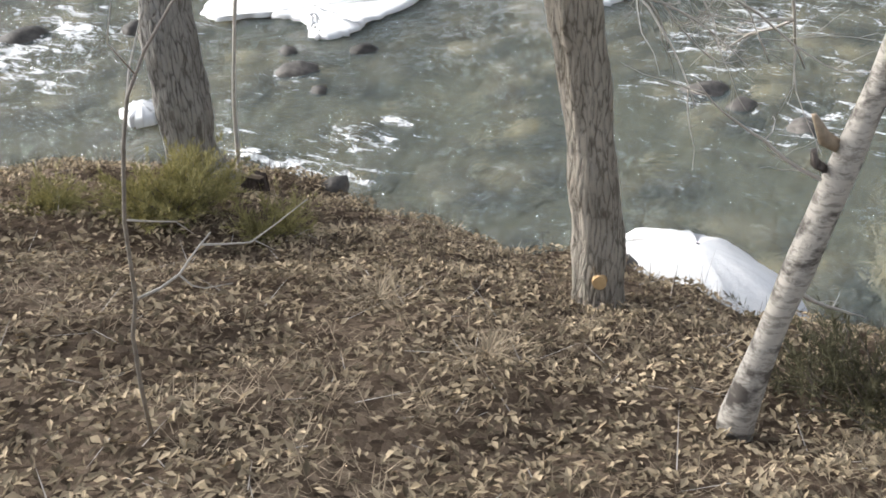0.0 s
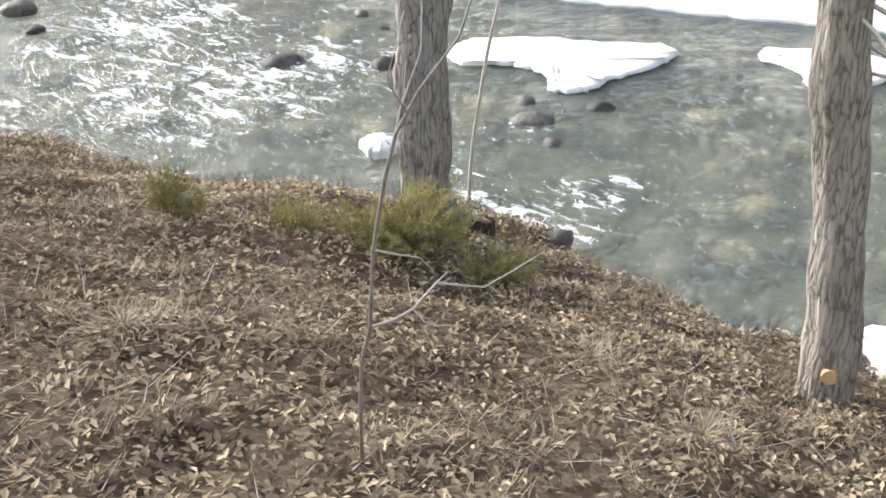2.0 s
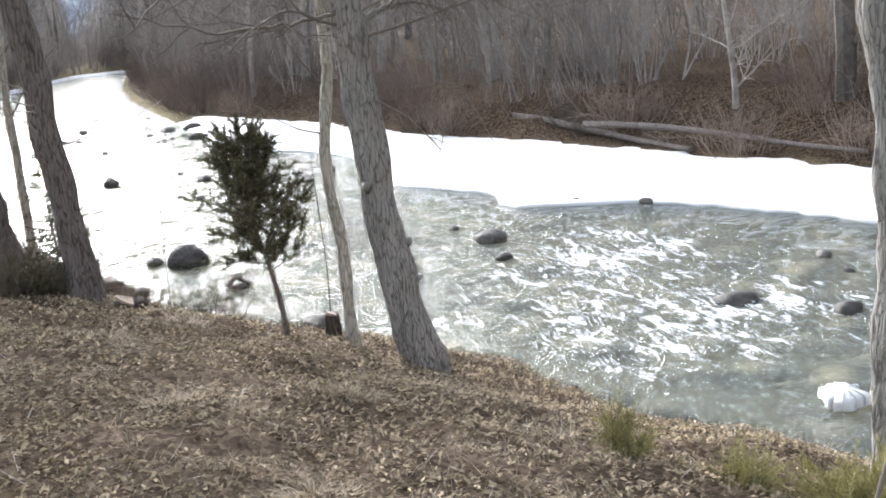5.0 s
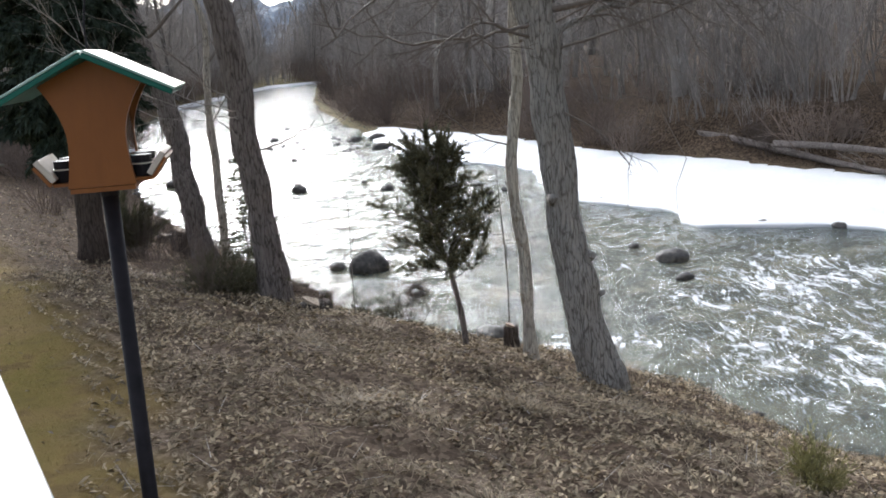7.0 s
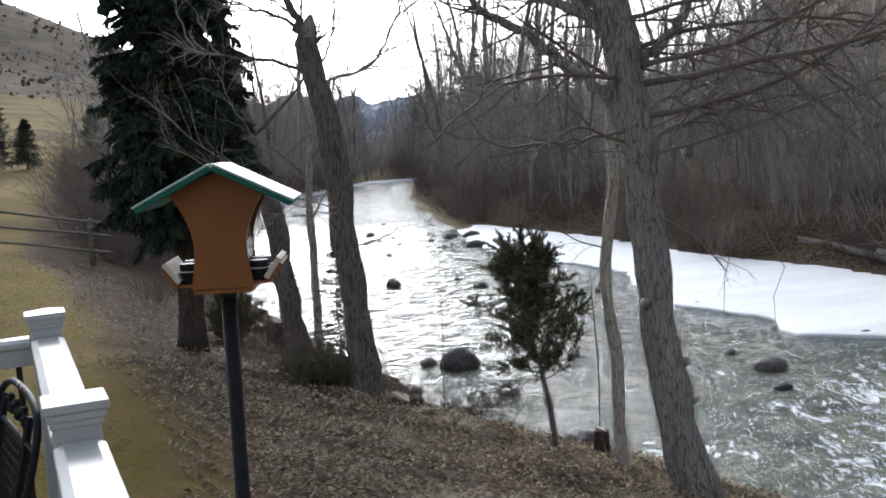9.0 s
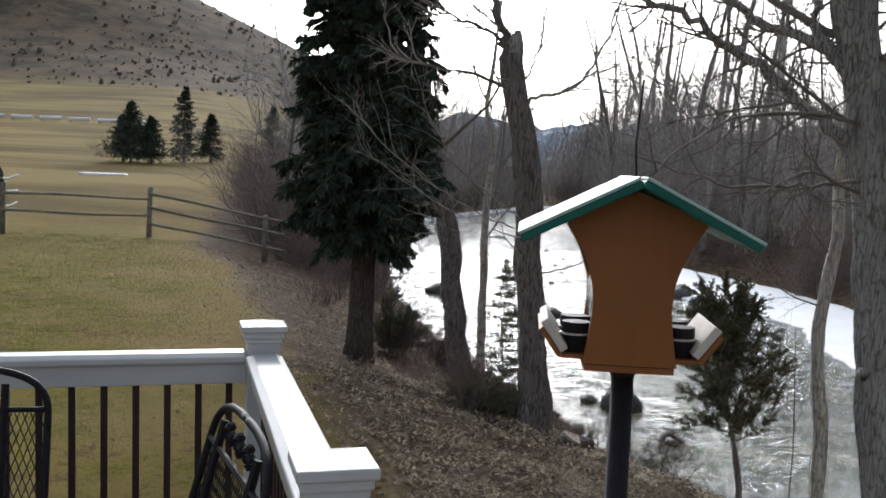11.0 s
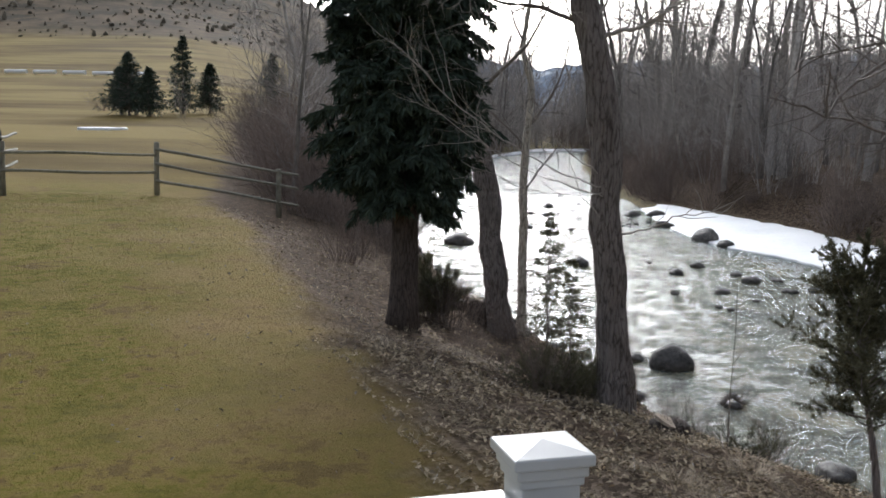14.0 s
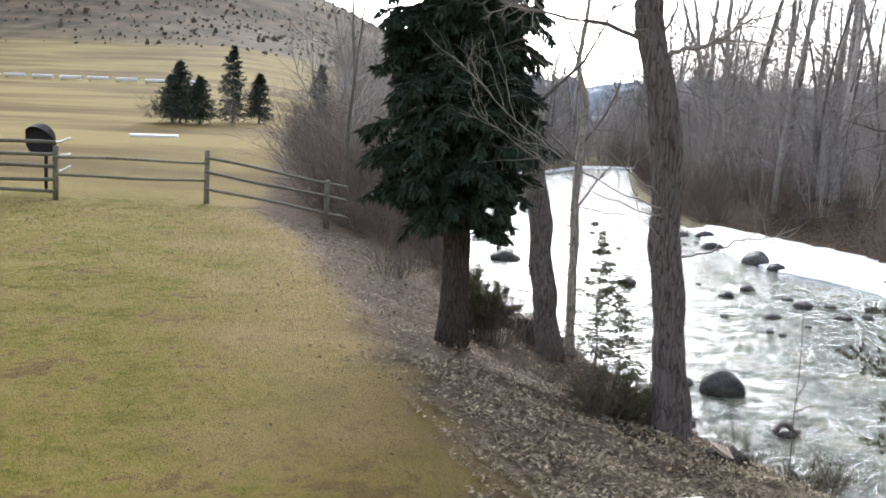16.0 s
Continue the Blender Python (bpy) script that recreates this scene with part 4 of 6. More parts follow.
low_bush("juniper_bush", (-2.1, 18.4), 0.7, 0.7, 0.85, "upright grey-green bush beside the river", JUNIPER, 47, 30, 34, 0.12, 0.8)

# saplings
def twiggy_sapling():
    """The thin sapling on the slope, with its crooked pale side twigs."""
    x, y = 2.386, 2.99
    root = empty("sapling", pose(x, y, gz(x, y)), "thin bare sapling with crooked pale side twigs", "sapling")
    stem = [(0, 0, -0.1), (-0.06, -0.09, 0.3), (-0.117, -0.19, 0.59), (-0.11, -0.24, 0.75), (-0.174, -0.358, 1.12), (-0.19, -0.45, 1.40), (-0.18, -0.5, 1.56), (-0.117, -0.54, 1.69), (0.01, -0.58, 1.83), (0.12, -0.6, 2.1)]
    sh = Shape()
    sh.tube(stem, np.linspace(0.009, 0.0035, len(stem)), 8, 0.04, 2)
    part("stem", sh, simple("sapling_bark", (0.2, 0.175, 0.15), (0.42, 0.38, 0.335), 30, 0.85), root, soft=True)
    forks = [([(-0.11, -0.24, 0.75), (0.0, -0.24, 0.735), (0.094, -0.24, 0.742), (0.219, -0.216, 0.78), (0.31, -0.2, 0.80)], 0.0065),
             ([(0.24, -0.21, 0.785), (0.34, -0.24, 0.745), (0.438, -0.267, 0.71), (0.6, -0.27, 0.722), (0.779, -0.275, 0.745)], 0.005),
             ([(0.094, -0.24, 0.742), (0.12, -0.27, 0.69), (0.15, -0.3, 0.672), (0.24, -0.35, 0.66)], 0.004),
             ([(-0.174, -0.358, 1.12), (-0.081, -0.374, 1.075), (0.0, -0.39, 1.04), (0.05, -0.407, 0.975)], 0.004),
             ([(0.46, -0.268, 0.71), (0.5, -0.29, 0.67), (0.53, -0.3, 0.64)], 0.003),
             ([(-0.18, -0.48, 1.5), (-0.1, -0.43, 1.6), (0.02, -0.4, 1.75), (0.05, -0.38, 1.95)], 0.004),
             ([(-0.15, -0.52, 1.62), (-0.25, -0.55, 1.75), (-0.22, -0.6, 1.95)], 0.003)]
    for line, r in forks:
        sh = Shape()
        sh.tube(line, np.linspace(r, r * 0.45, len(line)), 6, 0.05, 3)
        part("side_twig", sh, TWIG_PALE, root, soft=True)


twiggy_sapling()
bare_tree("sapling", (5.75, 5.75), [(0, 0, 0), (0.03, -0.02, 0.6), (0.12, -0.1, 1.4), (0.3, -0.25, 2.4), (0.4, -0.3, 4)], [0.016, 0.014, 0.012, 0.008, 0.003],
          "pale thin sapling behind the cottonwood", [(0.45, (0.7, -0.6, 0.5), 0.8, 0.007, 1, 0.0), (0.6, (-0.4, 0.5, 0.8), 0.8, 0.007, 1, 0.0)], bark=TWIG_PALE, twig=TWIG_PALE, seed=25, rough=0.02)
bare_tree("sapling", (0.95, 10.9), [(0, 0, 0), (0.0, 0, 0.5), (0.02, 0, 1.0), (0.01, 0, 1.5)], [0.006, 0.005, 0.004, 0.002], "thin bare sapling at the water's edge",
          [(0.4, (0.8, 0.2, 0.2), 0.22, 0.004, 1, 0), (0.42, (-0.8, 0.2, 0.3), 0.2, 0.004, 1, 0), (0.45, (0.2, 0.2, 0.6), 0.25, 0.004, 1, 0), (0.5, (0.6, -0.6, 0.6), 0.2, 0.004, 1, 0)], bark=TWIG, seed=26, rough=0.02)
for k, (x, y, h) in enumerate(((2.75, 10.9, 1.6), (2.5, 10.7, 1.9), (3.25, 10.2, 1.4), (-4.2, 27.0, 1.6))):
    bare_tree("sapling", (x, y), [(0, 0, 0), (0.02, 0, h * 0.4), (-0.03, 0.02, h)], [0.008, 0.006, 0.003], "thin bare sapling on the bank", [(0.5, (0.5, 0.4, 1), 0.5, 0.004, 1, 0)], bark=TWIG, seed=50 + k, rough=0.02)


# ---------------------------------------------------------------- stumps
def stump(base, r, h, seed, label):
    x, y = base
    root = empty("tree_stump", pose(x, y, gz(x, y)), label, "stump", "sawn stumps on the bank")
    sh = Shape()
    s = np.linspace(0, 1, 8)
    sh.tube(np.stack([0 * s, 0 * s, -0.15 + s * (h + 0.15)], 1), r * (1.25 - 0.25 * s), 18, 0.06, seed, ridges=7)
    part("bark", sh, SPRUCE_BARK, root, soft=True)
    sh = Shape()
    sh.tube([(0, 0, h - 0.01), (0.01, 0, h + 0.012)], [r * 0.9, r * 0.88], 18, 0.03, seed)
    part("cut_face", sh, CUT_OLD, root, "pale sawn top")


stump((5.55, 5.4), 0.10, 0.14, 1, "small sawn stump at the foot of a cottonwood")
stump((-1.43, 20.0), 0.20, 0.42, 2, "dark sawn stump beside a leaning tree")
stump((0.58, 11.65), 0.18, 0.14, 3, "broad low sawn stump at the water's edge")
stump((-0.35, 13.2), 0.16, 0.12, 4, "low weathered stump among leaves")
stump((-1.9, 21.5), 0.16, 0.18, 5, "low weathered stump near the river")
stump((2.42, 10.25), 0.07, 0.24, 6, "small rotten stump beside a slender tree")


# ---------------------------------------------------------------- deck and railing
RAIL = Vector((-0.315, 0.949, 0)).normalized()      # along the river-side rail, towards the corner
BACK = Vector((-0.949, -0.315, 0)).normalized()     # along the end rail, away from the river
CORNER = Vector((-0.80, 3.80, 0))
DECK, CAP = 3.06, 4.085
turn = math.degrees(math.atan2(BACK.y, BACK.x)) + 180


def rail_post(p, label):
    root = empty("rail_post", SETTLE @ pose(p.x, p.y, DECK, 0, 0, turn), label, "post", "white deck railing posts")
    sh = Shape()
    sh.box((-0.045, -0.045, 0), (0.045, 0.045, CAP - DECK - 0.03))
    part("sleeve", sh, WHITE, root, bevel=0.004)
    sh = Shape()
    h = CAP - DECK
    sh.box((-0.05, -0.05, h - 0.045), (0.05, 0.05, h - 0.03))
    sh.box((-0.055, -0.055, h - 0.031), (0.055, 0.055, h - 0.012))
    part("collar", sh, WHITE, root, bevel=0.004)
    sh = Shape()
    a, b = 0.062, 0.0
    sh.add([(-a, -a, h - 0.013), (a, -a, h - 0.013), (a, a, h - 0.013), (-a, a, h - 0.013), (-a, -a, h + 0.004), (a, -a, h + 0.004), (a, a, h + 0.004), (-a, a, h + 0.004), (0, 0, h + 0.015)],
           [(3, 2, 1, 0), (0, 1, 5, 4), (1, 2, 6, 5), (2, 3, 7, 6), (3, 0, 4, 7), (4, 5, 8), (5, 6, 8), (6, 7, 8), (7, 4, 8)])
    part("cap", sh, WHITE, root, bevel=0.003)
    return root


def rail_section(p, q, label, along):
    """Top rail, bottom rail and dark balusters between two posts."""
    d = (q - p).normalized()
    p, q = p + d * 0.05, q - d * 0.05
    length = (q - p).length
    ang = math.degrees(math.atan2(d.y, d.x))
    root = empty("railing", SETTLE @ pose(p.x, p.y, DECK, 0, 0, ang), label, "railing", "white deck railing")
    top = CAP - DECK - 0.075
    prof = [(-0.036, -0.08), (0.036, -0.08), (0.036, -0.026), (0.05, -0.02), (0.05, -0.005), (0.03, 0.005), (-0.03, 0.005), (-0.05, -0.005), (-0.05, -0.02), (-0.036, -0.026)]
    for name, outline, z in (("top_rail", prof, top), ("bottom_rail", [(-0.03, 0.06), (0.03, 0.06), (0.03, 0.12), (-0.03, 0.12)], 0)):
        sh = Shape()
        m0 = Matrix(((0, 0, 1, 0), (1, 0, 0, 0), (0, 1, 0, z), (0, 0, 0, 1)))
        sh.prism(outline, m0, Matrix.Translation((length, 0, 0)) @ m0)
        part(name, sh, WHITE, root, bevel=0.003)
    n = max(1, round(length / 0.082))
    sh = Shape()
    sh.box((-0.009, -0.009, 0.12), (0.009, 0.009, top - 0.083))
    me = sh.mesh("baluster", BALUSTER)
    for k in range(n):
        b = new("baluster", me)
        b.parent = root
        b.location = ((k + 0.5) * length / n, 0, 0)
    return root


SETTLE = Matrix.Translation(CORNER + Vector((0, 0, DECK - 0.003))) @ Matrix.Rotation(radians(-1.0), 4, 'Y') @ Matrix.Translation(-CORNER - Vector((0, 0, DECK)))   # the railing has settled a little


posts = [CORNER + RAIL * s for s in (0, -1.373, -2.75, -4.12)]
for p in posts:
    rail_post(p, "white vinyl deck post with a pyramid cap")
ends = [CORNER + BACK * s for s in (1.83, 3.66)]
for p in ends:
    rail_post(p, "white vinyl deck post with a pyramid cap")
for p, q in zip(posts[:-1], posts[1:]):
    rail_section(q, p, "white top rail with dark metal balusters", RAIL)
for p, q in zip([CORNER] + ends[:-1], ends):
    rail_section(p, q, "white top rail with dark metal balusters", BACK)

deck = empty("deck", pose(CORNER.x, CORNER.y, DECK, 0, 0, turn), "raised grey board deck inside the white railing", "deck", kind="structure")
DECKING = simple("grey_decking", (0.17, 0.15, 0.13), (0.29, 0.265, 0.24), 30, 0.75, stretch=(1, 0.2, 1), vary=0.15)
sh = Shape()
sh.box((-3.7, -0.068, -0.025), (0.07, 0.068, 0))
board = sh.mesh("board", DECKING)
for k in range(29):
    b = new("board", board)
    b.parent = deck
    b.location = (0, -0.0 - k * 0.142, 0)
sh = Shape()
sh.box((-3.7, -4.1, -0.26), (0.06, 0.06, -0.027))
part("joists", sh, CUT_OLD, deck)
for k, (x, y) in enumerate(((0, 0), (-3.5, 0), (0, -2), (0, -4), (-3.5, -4))):
    sh = Shape()
    sh.box((x - 0.07, y - 0.07, -1.2), (x + 0.06, y + 0.05, -0.26))
    part("leg", sh, CUT_OLD, deck)


# ---------------------------------------------------------------- feeder on a pole
FEED = Vector((-0.012, 2.018, 4.519))
feeder = empty("bird_feeder", pose(FEED.x, FEED.y, FEED.z, 0, 0, 0), "orange wooden bird feeder with a green gabled roof", "bird feeder")
feeder.rotation_euler = (0, 0, radians(-0.3))
feeder.scale = (1.038, 1.038, 1.038)


def waisted(n, top, mid, bottom, h, y):
    out = []
    for k in range(n + 1):
        s = k / n
        w = bottom + (mid - bottom) * math.sin(min(s / 0.45, 1) * math.pi / 2) if s < 0.45 else mid + (top - mid) * ((s - 0.45) / 0.55) ** 1.8
        out.append((w / 2, -h + s * h))
    return out


def body_board(y0, y1):
    side = waisted(14, 0.132, 0.072, 0.086, 0.134, 0)
    outline = [(x, z - 0.022) for x, z in side] + [(0.0, 0.005 - 0.0)] + [(-x, z - 0.022) for x, z in reversed(side)]
    sh = Shape()
    m0 = Matrix(((1, 0, 0, 0), (0, 0, 1, y0), (0, 1, 0, 0), (0, 0, 0, 1)))
    sh.prism(outline, m0, Matrix.Translation((0, y1 - y0, 0)) @ m0)
    return sh


part("front_board", body_board(-0.052, -0.042), ORANGE, feeder, "orange waisted gable board")
part("back_board", body_board(0.042, 0.052), ORANGE, feeder, "orange waisted gable board")
for sgn in (-1, 1):
    sh = Shape()
    m = Matrix.Translation((0, 0, 0.012)) @ Matrix.Rotation(sgn * radians(27), 4, 'Y')
    sh.box((0 if sgn > 0 else -0.117, -0.0914, -0.003), (0.117 if sgn > 0 else 0, 0.0914, 0.004), m)
    roof = part("roof_board", sh, GREEN, feeder, "green roof board", bevel=0.0015)
    # added thin layer whose pale colour stands for the sky's sheen on the board
    sh = Shape()
    sh.box((0 if sgn > 0 else -0.118, -0.0924, 0.0043), (0.118 if sgn > 0 else 0, 0.0924, 0.0075), m)
    part("roof_sheen_layer", sh, ROOF_SHEEN, roof, "pale mint layer for the sky's sheen on the green roof", bevel=0.001)
    sh = Shape()
    sh.box((sgn * 0.034 - 0.002, -0.042, -0.15), (sgn * 0.034 + 0.002, 0.042, -0.03))
    part("side_window", sh, CLEAR, feeder, "clear plastic seed window").visible_shadow = False
    # side tray: sloping end board with a pale edge, and two dark cups
    m = Matrix.Translation((sgn * 0.068, 0, -0.134)) @ Matrix.Rotation(sgn * radians(36), 4, 'Y')
    tray = Shape()
    tray.box((-0.004, -0.05, -0.014), (0.004, 0.05, 0.02), m)
    tr = part("tray_end", tray, CREAM, feeder, "pale bare-wood tray end", bevel=0.001)
    sh = Shape()
    sh.box((0.0045, -0.052, -0.016) if sgn > 0 else (-0.0085, -0.052, -0.016), (0.0085, 0.052, 0.016) if sgn > 0 else (-0.0045, 0.052, 0.016), m)
    part("outer_board", sh, ORANGE, tr)
    sh = Shape()
    sh.box((min(sgn * 0.03, sgn * 0.062), -0.045, -0.153), (max(sgn * 0.03, sgn * 0.062), 0.045, -0.149))
    part("tray_floor", sh, ORANGE, feeder)
    for yy in (-0.022, 0.022):
        cup = Shape()
        cup.tube([(sgn * 0.049, yy, -0.149), (sgn * 0.049, yy, -0.133)], [0.013, 0.0145], 14)
        cp = part("cup", cup, BLACK, feeder)
        cup = Shape()
        cup.tube([(sgn * 0.049, yy, -0.1328), (sgn * 0.049, yy, -0.1312)], [0.0155, 0.0155], 14)
        part("rim", cup, CREAM, cp, "pale rim")
        cup = Shape()
        cup.tube([(sgn * 0.049, yy, -0.131), (sgn * 0.049, yy, -0.121)], [0.0135, 0.0135], 14)
        part("lid", cup, BLACK, cp)
sh = Shape()
sh.box((-0.041, -0.05, -0.163), (0.041, 0.05, -0.157))
part("floor_board", sh, ORANGE, feeder)
hang = Shape()
hang.tube([(0, -0.03, 0.0), (-0.002, -0.02, 0.05), (0.004, 0, 0.11)], [0.0012] * 3, 5)
part("wire", hang, BLACK, feeder)
pole = empty("feeder_pole", pose(FEED.x, FEED.y, gz(FEED.x, FEED.y)), "slim black metal feeder pole set in the ground", "pole")
sh = Shape()
h = FEED.z - 0.1693 - gz(FEED.x, FEED.y)
sh.tube([(0, 0, -0.2), (0, 0, h * 0.5), (0, 0, h)], [0.0115] * 3, 12)
part("tube", sh, BLACK, pole, soft=True)
sh = Shape()
sh.tube([(0, 0, h - 0.012), (0, 0, h)], [0.0125, 0.0125], 12)
part("socket", sh, BLACK, pole)


# ---------------------------------------------------------------- snow
def slab(name, outline, thick, label, seed, z=0.03, dome=0.0):
    """A slab of old snow with a smooth irregular outline."""
    pts = np.array(outline, float)
    n = len(pts)
    t = np.linspace(0, n, n * 8, endpoint=False)
    i = t.astype(int) % n
    f = (t - t.astype(int))[:, None]
    p0, p1, p2, p3 = pts[i - 1], pts[i], pts[(i + 1) % n], pts[(i + 2) % n]
    ring = 0.5 * (2 * p1 + (p2 - p0) * f + (2 * p0 - 5 * p1 + 4 * p2 - p3) * f ** 2 + (3 * p1 - p0 - 3 * p2 + p3) * f ** 3)
    rs = np.random.default_rng(seed)
    ring = ring + rs.normal(0, 0.035, ring.shape)
    c = ring.mean(0)
    sh = Shape()
    rings = []
    steps = [(1.0, -0.12), (1.0, 0.0), (0.995, 0.55), (0.975, 0.9), (0.93, 1.0), (0.8, 1.0), (0.6, 1.0), (0.4, 1.0), (0.2, 1.0), (0.02, 1.0)]
    for k, (s, hh) in enumerate(steps):
        xy = c + (ring - c) * s
        zz = z + thick * hh + (dome * (1 - s ** 2) + 0.02 * wob(xy[:, 0], xy[:, 1], 3.3, seed)) * (hh >= 0.9)
        rings.append(np.c_[xy, zz + 0 * xy[:, 0]])
    m = len(ring)
    faces = [(a * m + j, a * m + (j + 1) % m, (a + 1) * m + (j + 1) % m, (a + 1) * m + j) for a in range(len(rings) - 1) for j in range(m)]
    sh.add(np.concatenate(rings), faces)
    ob = part(name, sh, SNOW, None, soft=True)
    return tagged(ob, label, "snow")


def bend_snow():
    x = np.arange(-16, 9, 0.3)
    y = np.interp(x, TURN_X, TURN_Y) + 0.8 * wob(x, x * 0, 0.4, 3)
    low, up = y - 1.2 - 0.5 * wob(x, x * 0, 0.9, 2), y + 1.6 + 0.9 * wob(x, x * 0, 0.6, 6)
    rows = [np.c_[x, low, 0 * x - 0.05], np.c_[x, low, 0 * x + 0.12], np.c_[x, low + 0.3, 0 * x + 0.2], np.c_[x, (low + up) / 2, 0 * x + 0.45], np.c_[x, up, ground_z(x, up) - 0.05]]
    m = len(x)
    sh = Shape()
    sh.add(np.concatenate(rows), [(a * m + j, a * m + j + 1, (a + 1) * m + j + 1, (a + 1) * m + j) for a in range(4) for j in range(m - 1)])
    tagged(part("snow_bank", sh, SNOW, None, soft=True), "strip of old snow along the river's bend", "snow")


bend_snow()


def snow_shelf():
    """The broad shelf of snow and ice along the far bank, swept along the river."""
    ly = np.array([2, 6.5, 9, 12, 14.6, 16.5, 18.7, 20.8, 21.5, 22.2, 23.4, 24.3, 27, 31, 34, 36.7, 39.3, 43.5, 48, 54])
    lx = np.array([18.2, 17.2, 16.4, 15.4, 14.7, 14.2, 13.3, 12.1, 10.7, 9.5, 9.6, 9.9, 8.4, 8.3, 8.9, 8.1, 6.6, 5.6, 5.3, 5.2])
    y = np.arange(2, 54, 0.16)
    low = np.interp(y, ly, lx) + 0.09 * wob(y * 0, y, 2.6, 2) + 0.05 * wob(y * 0, y, 7.0, 4)
    up = np.interp(y, FAR_Y, FAR_X) + 0.5 + 0.35 * wob(y * 0, y, 1.2, 3)
    up = np.maximum(up, low + 0.3)
    s = np.array([0, 0.0, 0.004, 0.015, 0.05, 0.12, 0.25, 0.4, 0.6, 0.8, 1.0])
    h = np.array([-0.05, 0.03, 0.05, 0.065, 0.08, 0.1, 0.13, 0.17, 0.24, 0.34, 0.3])
    X = low[:, None] + (up - low)[:, None] * s[None, :]
    Y = y[:, None] + 0 * X
    Z = h[None, :] + 0.02 * wob(X, Y, 2.0, 5) * (s > 0.03) + 0.05 * wob(X, Y, 0.7, 5) * (s > 0.2)
    n = len(s)
    sh = Shape()
    sh.add(np.stack([X, Y, Z], -1).reshape(-1, 3), [(a * n + b, a * n + b + 1, (a + 1) * n + b + 1, (a + 1) * n + b) for a in range(len(y) - 1) for b in range(n - 1)])
    return tagged(part("snow_shelf", sh, SNOW, None, soft=True), "broad shelf of old white snow along the far bank", "snow")


snow_shelf()
slab("snow_patch", [(11.7, 11.95), (12.4, 11.55), (13.15, 10.5), (13.75, 9.35), (13.2, 8.95), (11.9, 9.0), (11.2, 8.95), (10.95, 9.2), (11.4, 9.9), (11.4, 10.6), (10.95, 11.2)], 0.06, "white ice slab in the middle of the river", 3, 0.02)
slab("snow_patch", [(14.3, 8.1), (14.8, 8.05), (15.2, 7.3), (15.3, 6.5), (14.2, 6.2), (13.5, 6.8), (14.0, 7.3)], 0.06, "small white ice slab in the river", 4, 0.02)
slab("snow_patch", [(7.55, 9.2), (7.75, 9.5), (8.0, 9.45), (8.0, 9.15), (7.7, 9.0)], 0.10, "lump of snow on a rock in the rapids", 5, 0.03, 0.06)
slab("snow_patch", [(6.15, 2.55), (6.6, 2.95), (7.15, 3.05), (7.3, 2.5), (7.15, 1.9), (6.6, 1.35), (6.1, 1.6)], 0.38, "thick rounded snow bank melting at the river's edge", 7, 0.05, 0.32)
for k, (x, y, w, d) in enumerate(((-25.6, 63.2, 1.5, 1.2), (14, 131, 4, 1.5), (24, 140, 4, 2))):
    slab("snow_patch", [(x - w, y), (x - w * 0.4, y + d * 0.7), (x + w * 0.5, y + d), (x + w, y + d * 0.1), (x + w * 0.3, y - d * 0.8), (x - w * 0.6, y - d * 0.6)], 0.15, "small patch of old snow on the dry ground", 20 + k, gz(x, y) - 0.02)


# ---------------------------------------------------------------- rocks
def rock_mesh(seed, flat):
    bm = bmesh.new()
    bmesh.ops.create_icosphere(bm, subdivisions=3, radius=1)
    off = Vector((seed * 7.3, seed * 3.1, 0))
    for v in bm.verts:
        n = noise.fractal(v.co * 0.9 + off, 1.0, 2.0, 4) * 0.28
        v.co *= 1 + n
        v.co.z *= flat
    me = bpy.data.meshes.new("rock")
    bm.to_mesh(me)
    bm.free()
    me.materials.append(ROCK)
    me.shade_smooth()
    return me


ROCKS = [rock_mesh(k, f) for k, f in enumerate((0.6, 0.75, 0.5, 0.66, 0.8))]
rock_spots = [(2.05, 21.3, 0.37, 4), (1.45, 21.8, 0.17, 0), (1.16, 34.2, 0.26, 1), (7.8, 19.4, 0.30, 0), (7.39, 17.8, 0.15, 0), (7.56, 20.9, 0.12, 0), (3.34, 15.6, 0.26, 2), (2.66, 18.7, 0.13, 2), (5.6, 50.6, 0.41, 0), (6.6, 32, 0.14, 0), (8.9, 27, 0.12, 0),
              (10.9, 21.8, 0.14, 0), (6.35, 30.2, 0.13, 0), (-2.87, 38.9, 0.56, 2), (6.18, 41.4, 0.46, 4), (6.6, 39.8, 0.26, 1), (4.73, 34.5, 0.21, 0), (3.9, 33, 0.24, 2), (5.75, 31.7, 0.26, 0), (5.58, 32.9, 0.15, 0), (6.53, 32.1, 0.12, 0), (7.54, 31.7, 0.17, 1)]
rock_spots += [(7.1, 30.4, 0.14, 0), (4.56, 29.7, 0.18, 2), (4.32, 27.3, 0.1, 0), (4.1, 27.6, 0.1, 0), (5.2, 28.6, 0.09, 0), (6.5, 30.1, 0.13, 0), (0.7, 54.2, 0.25, 0), (3.34, 35.1, 0.09, 0), (3.3, 29.4, 0.11, 0), (5.2, 46, 0.4, 2), (4.5, 50.8, 0.4, 2), (9.89, 8.72, 0.27, 0)]
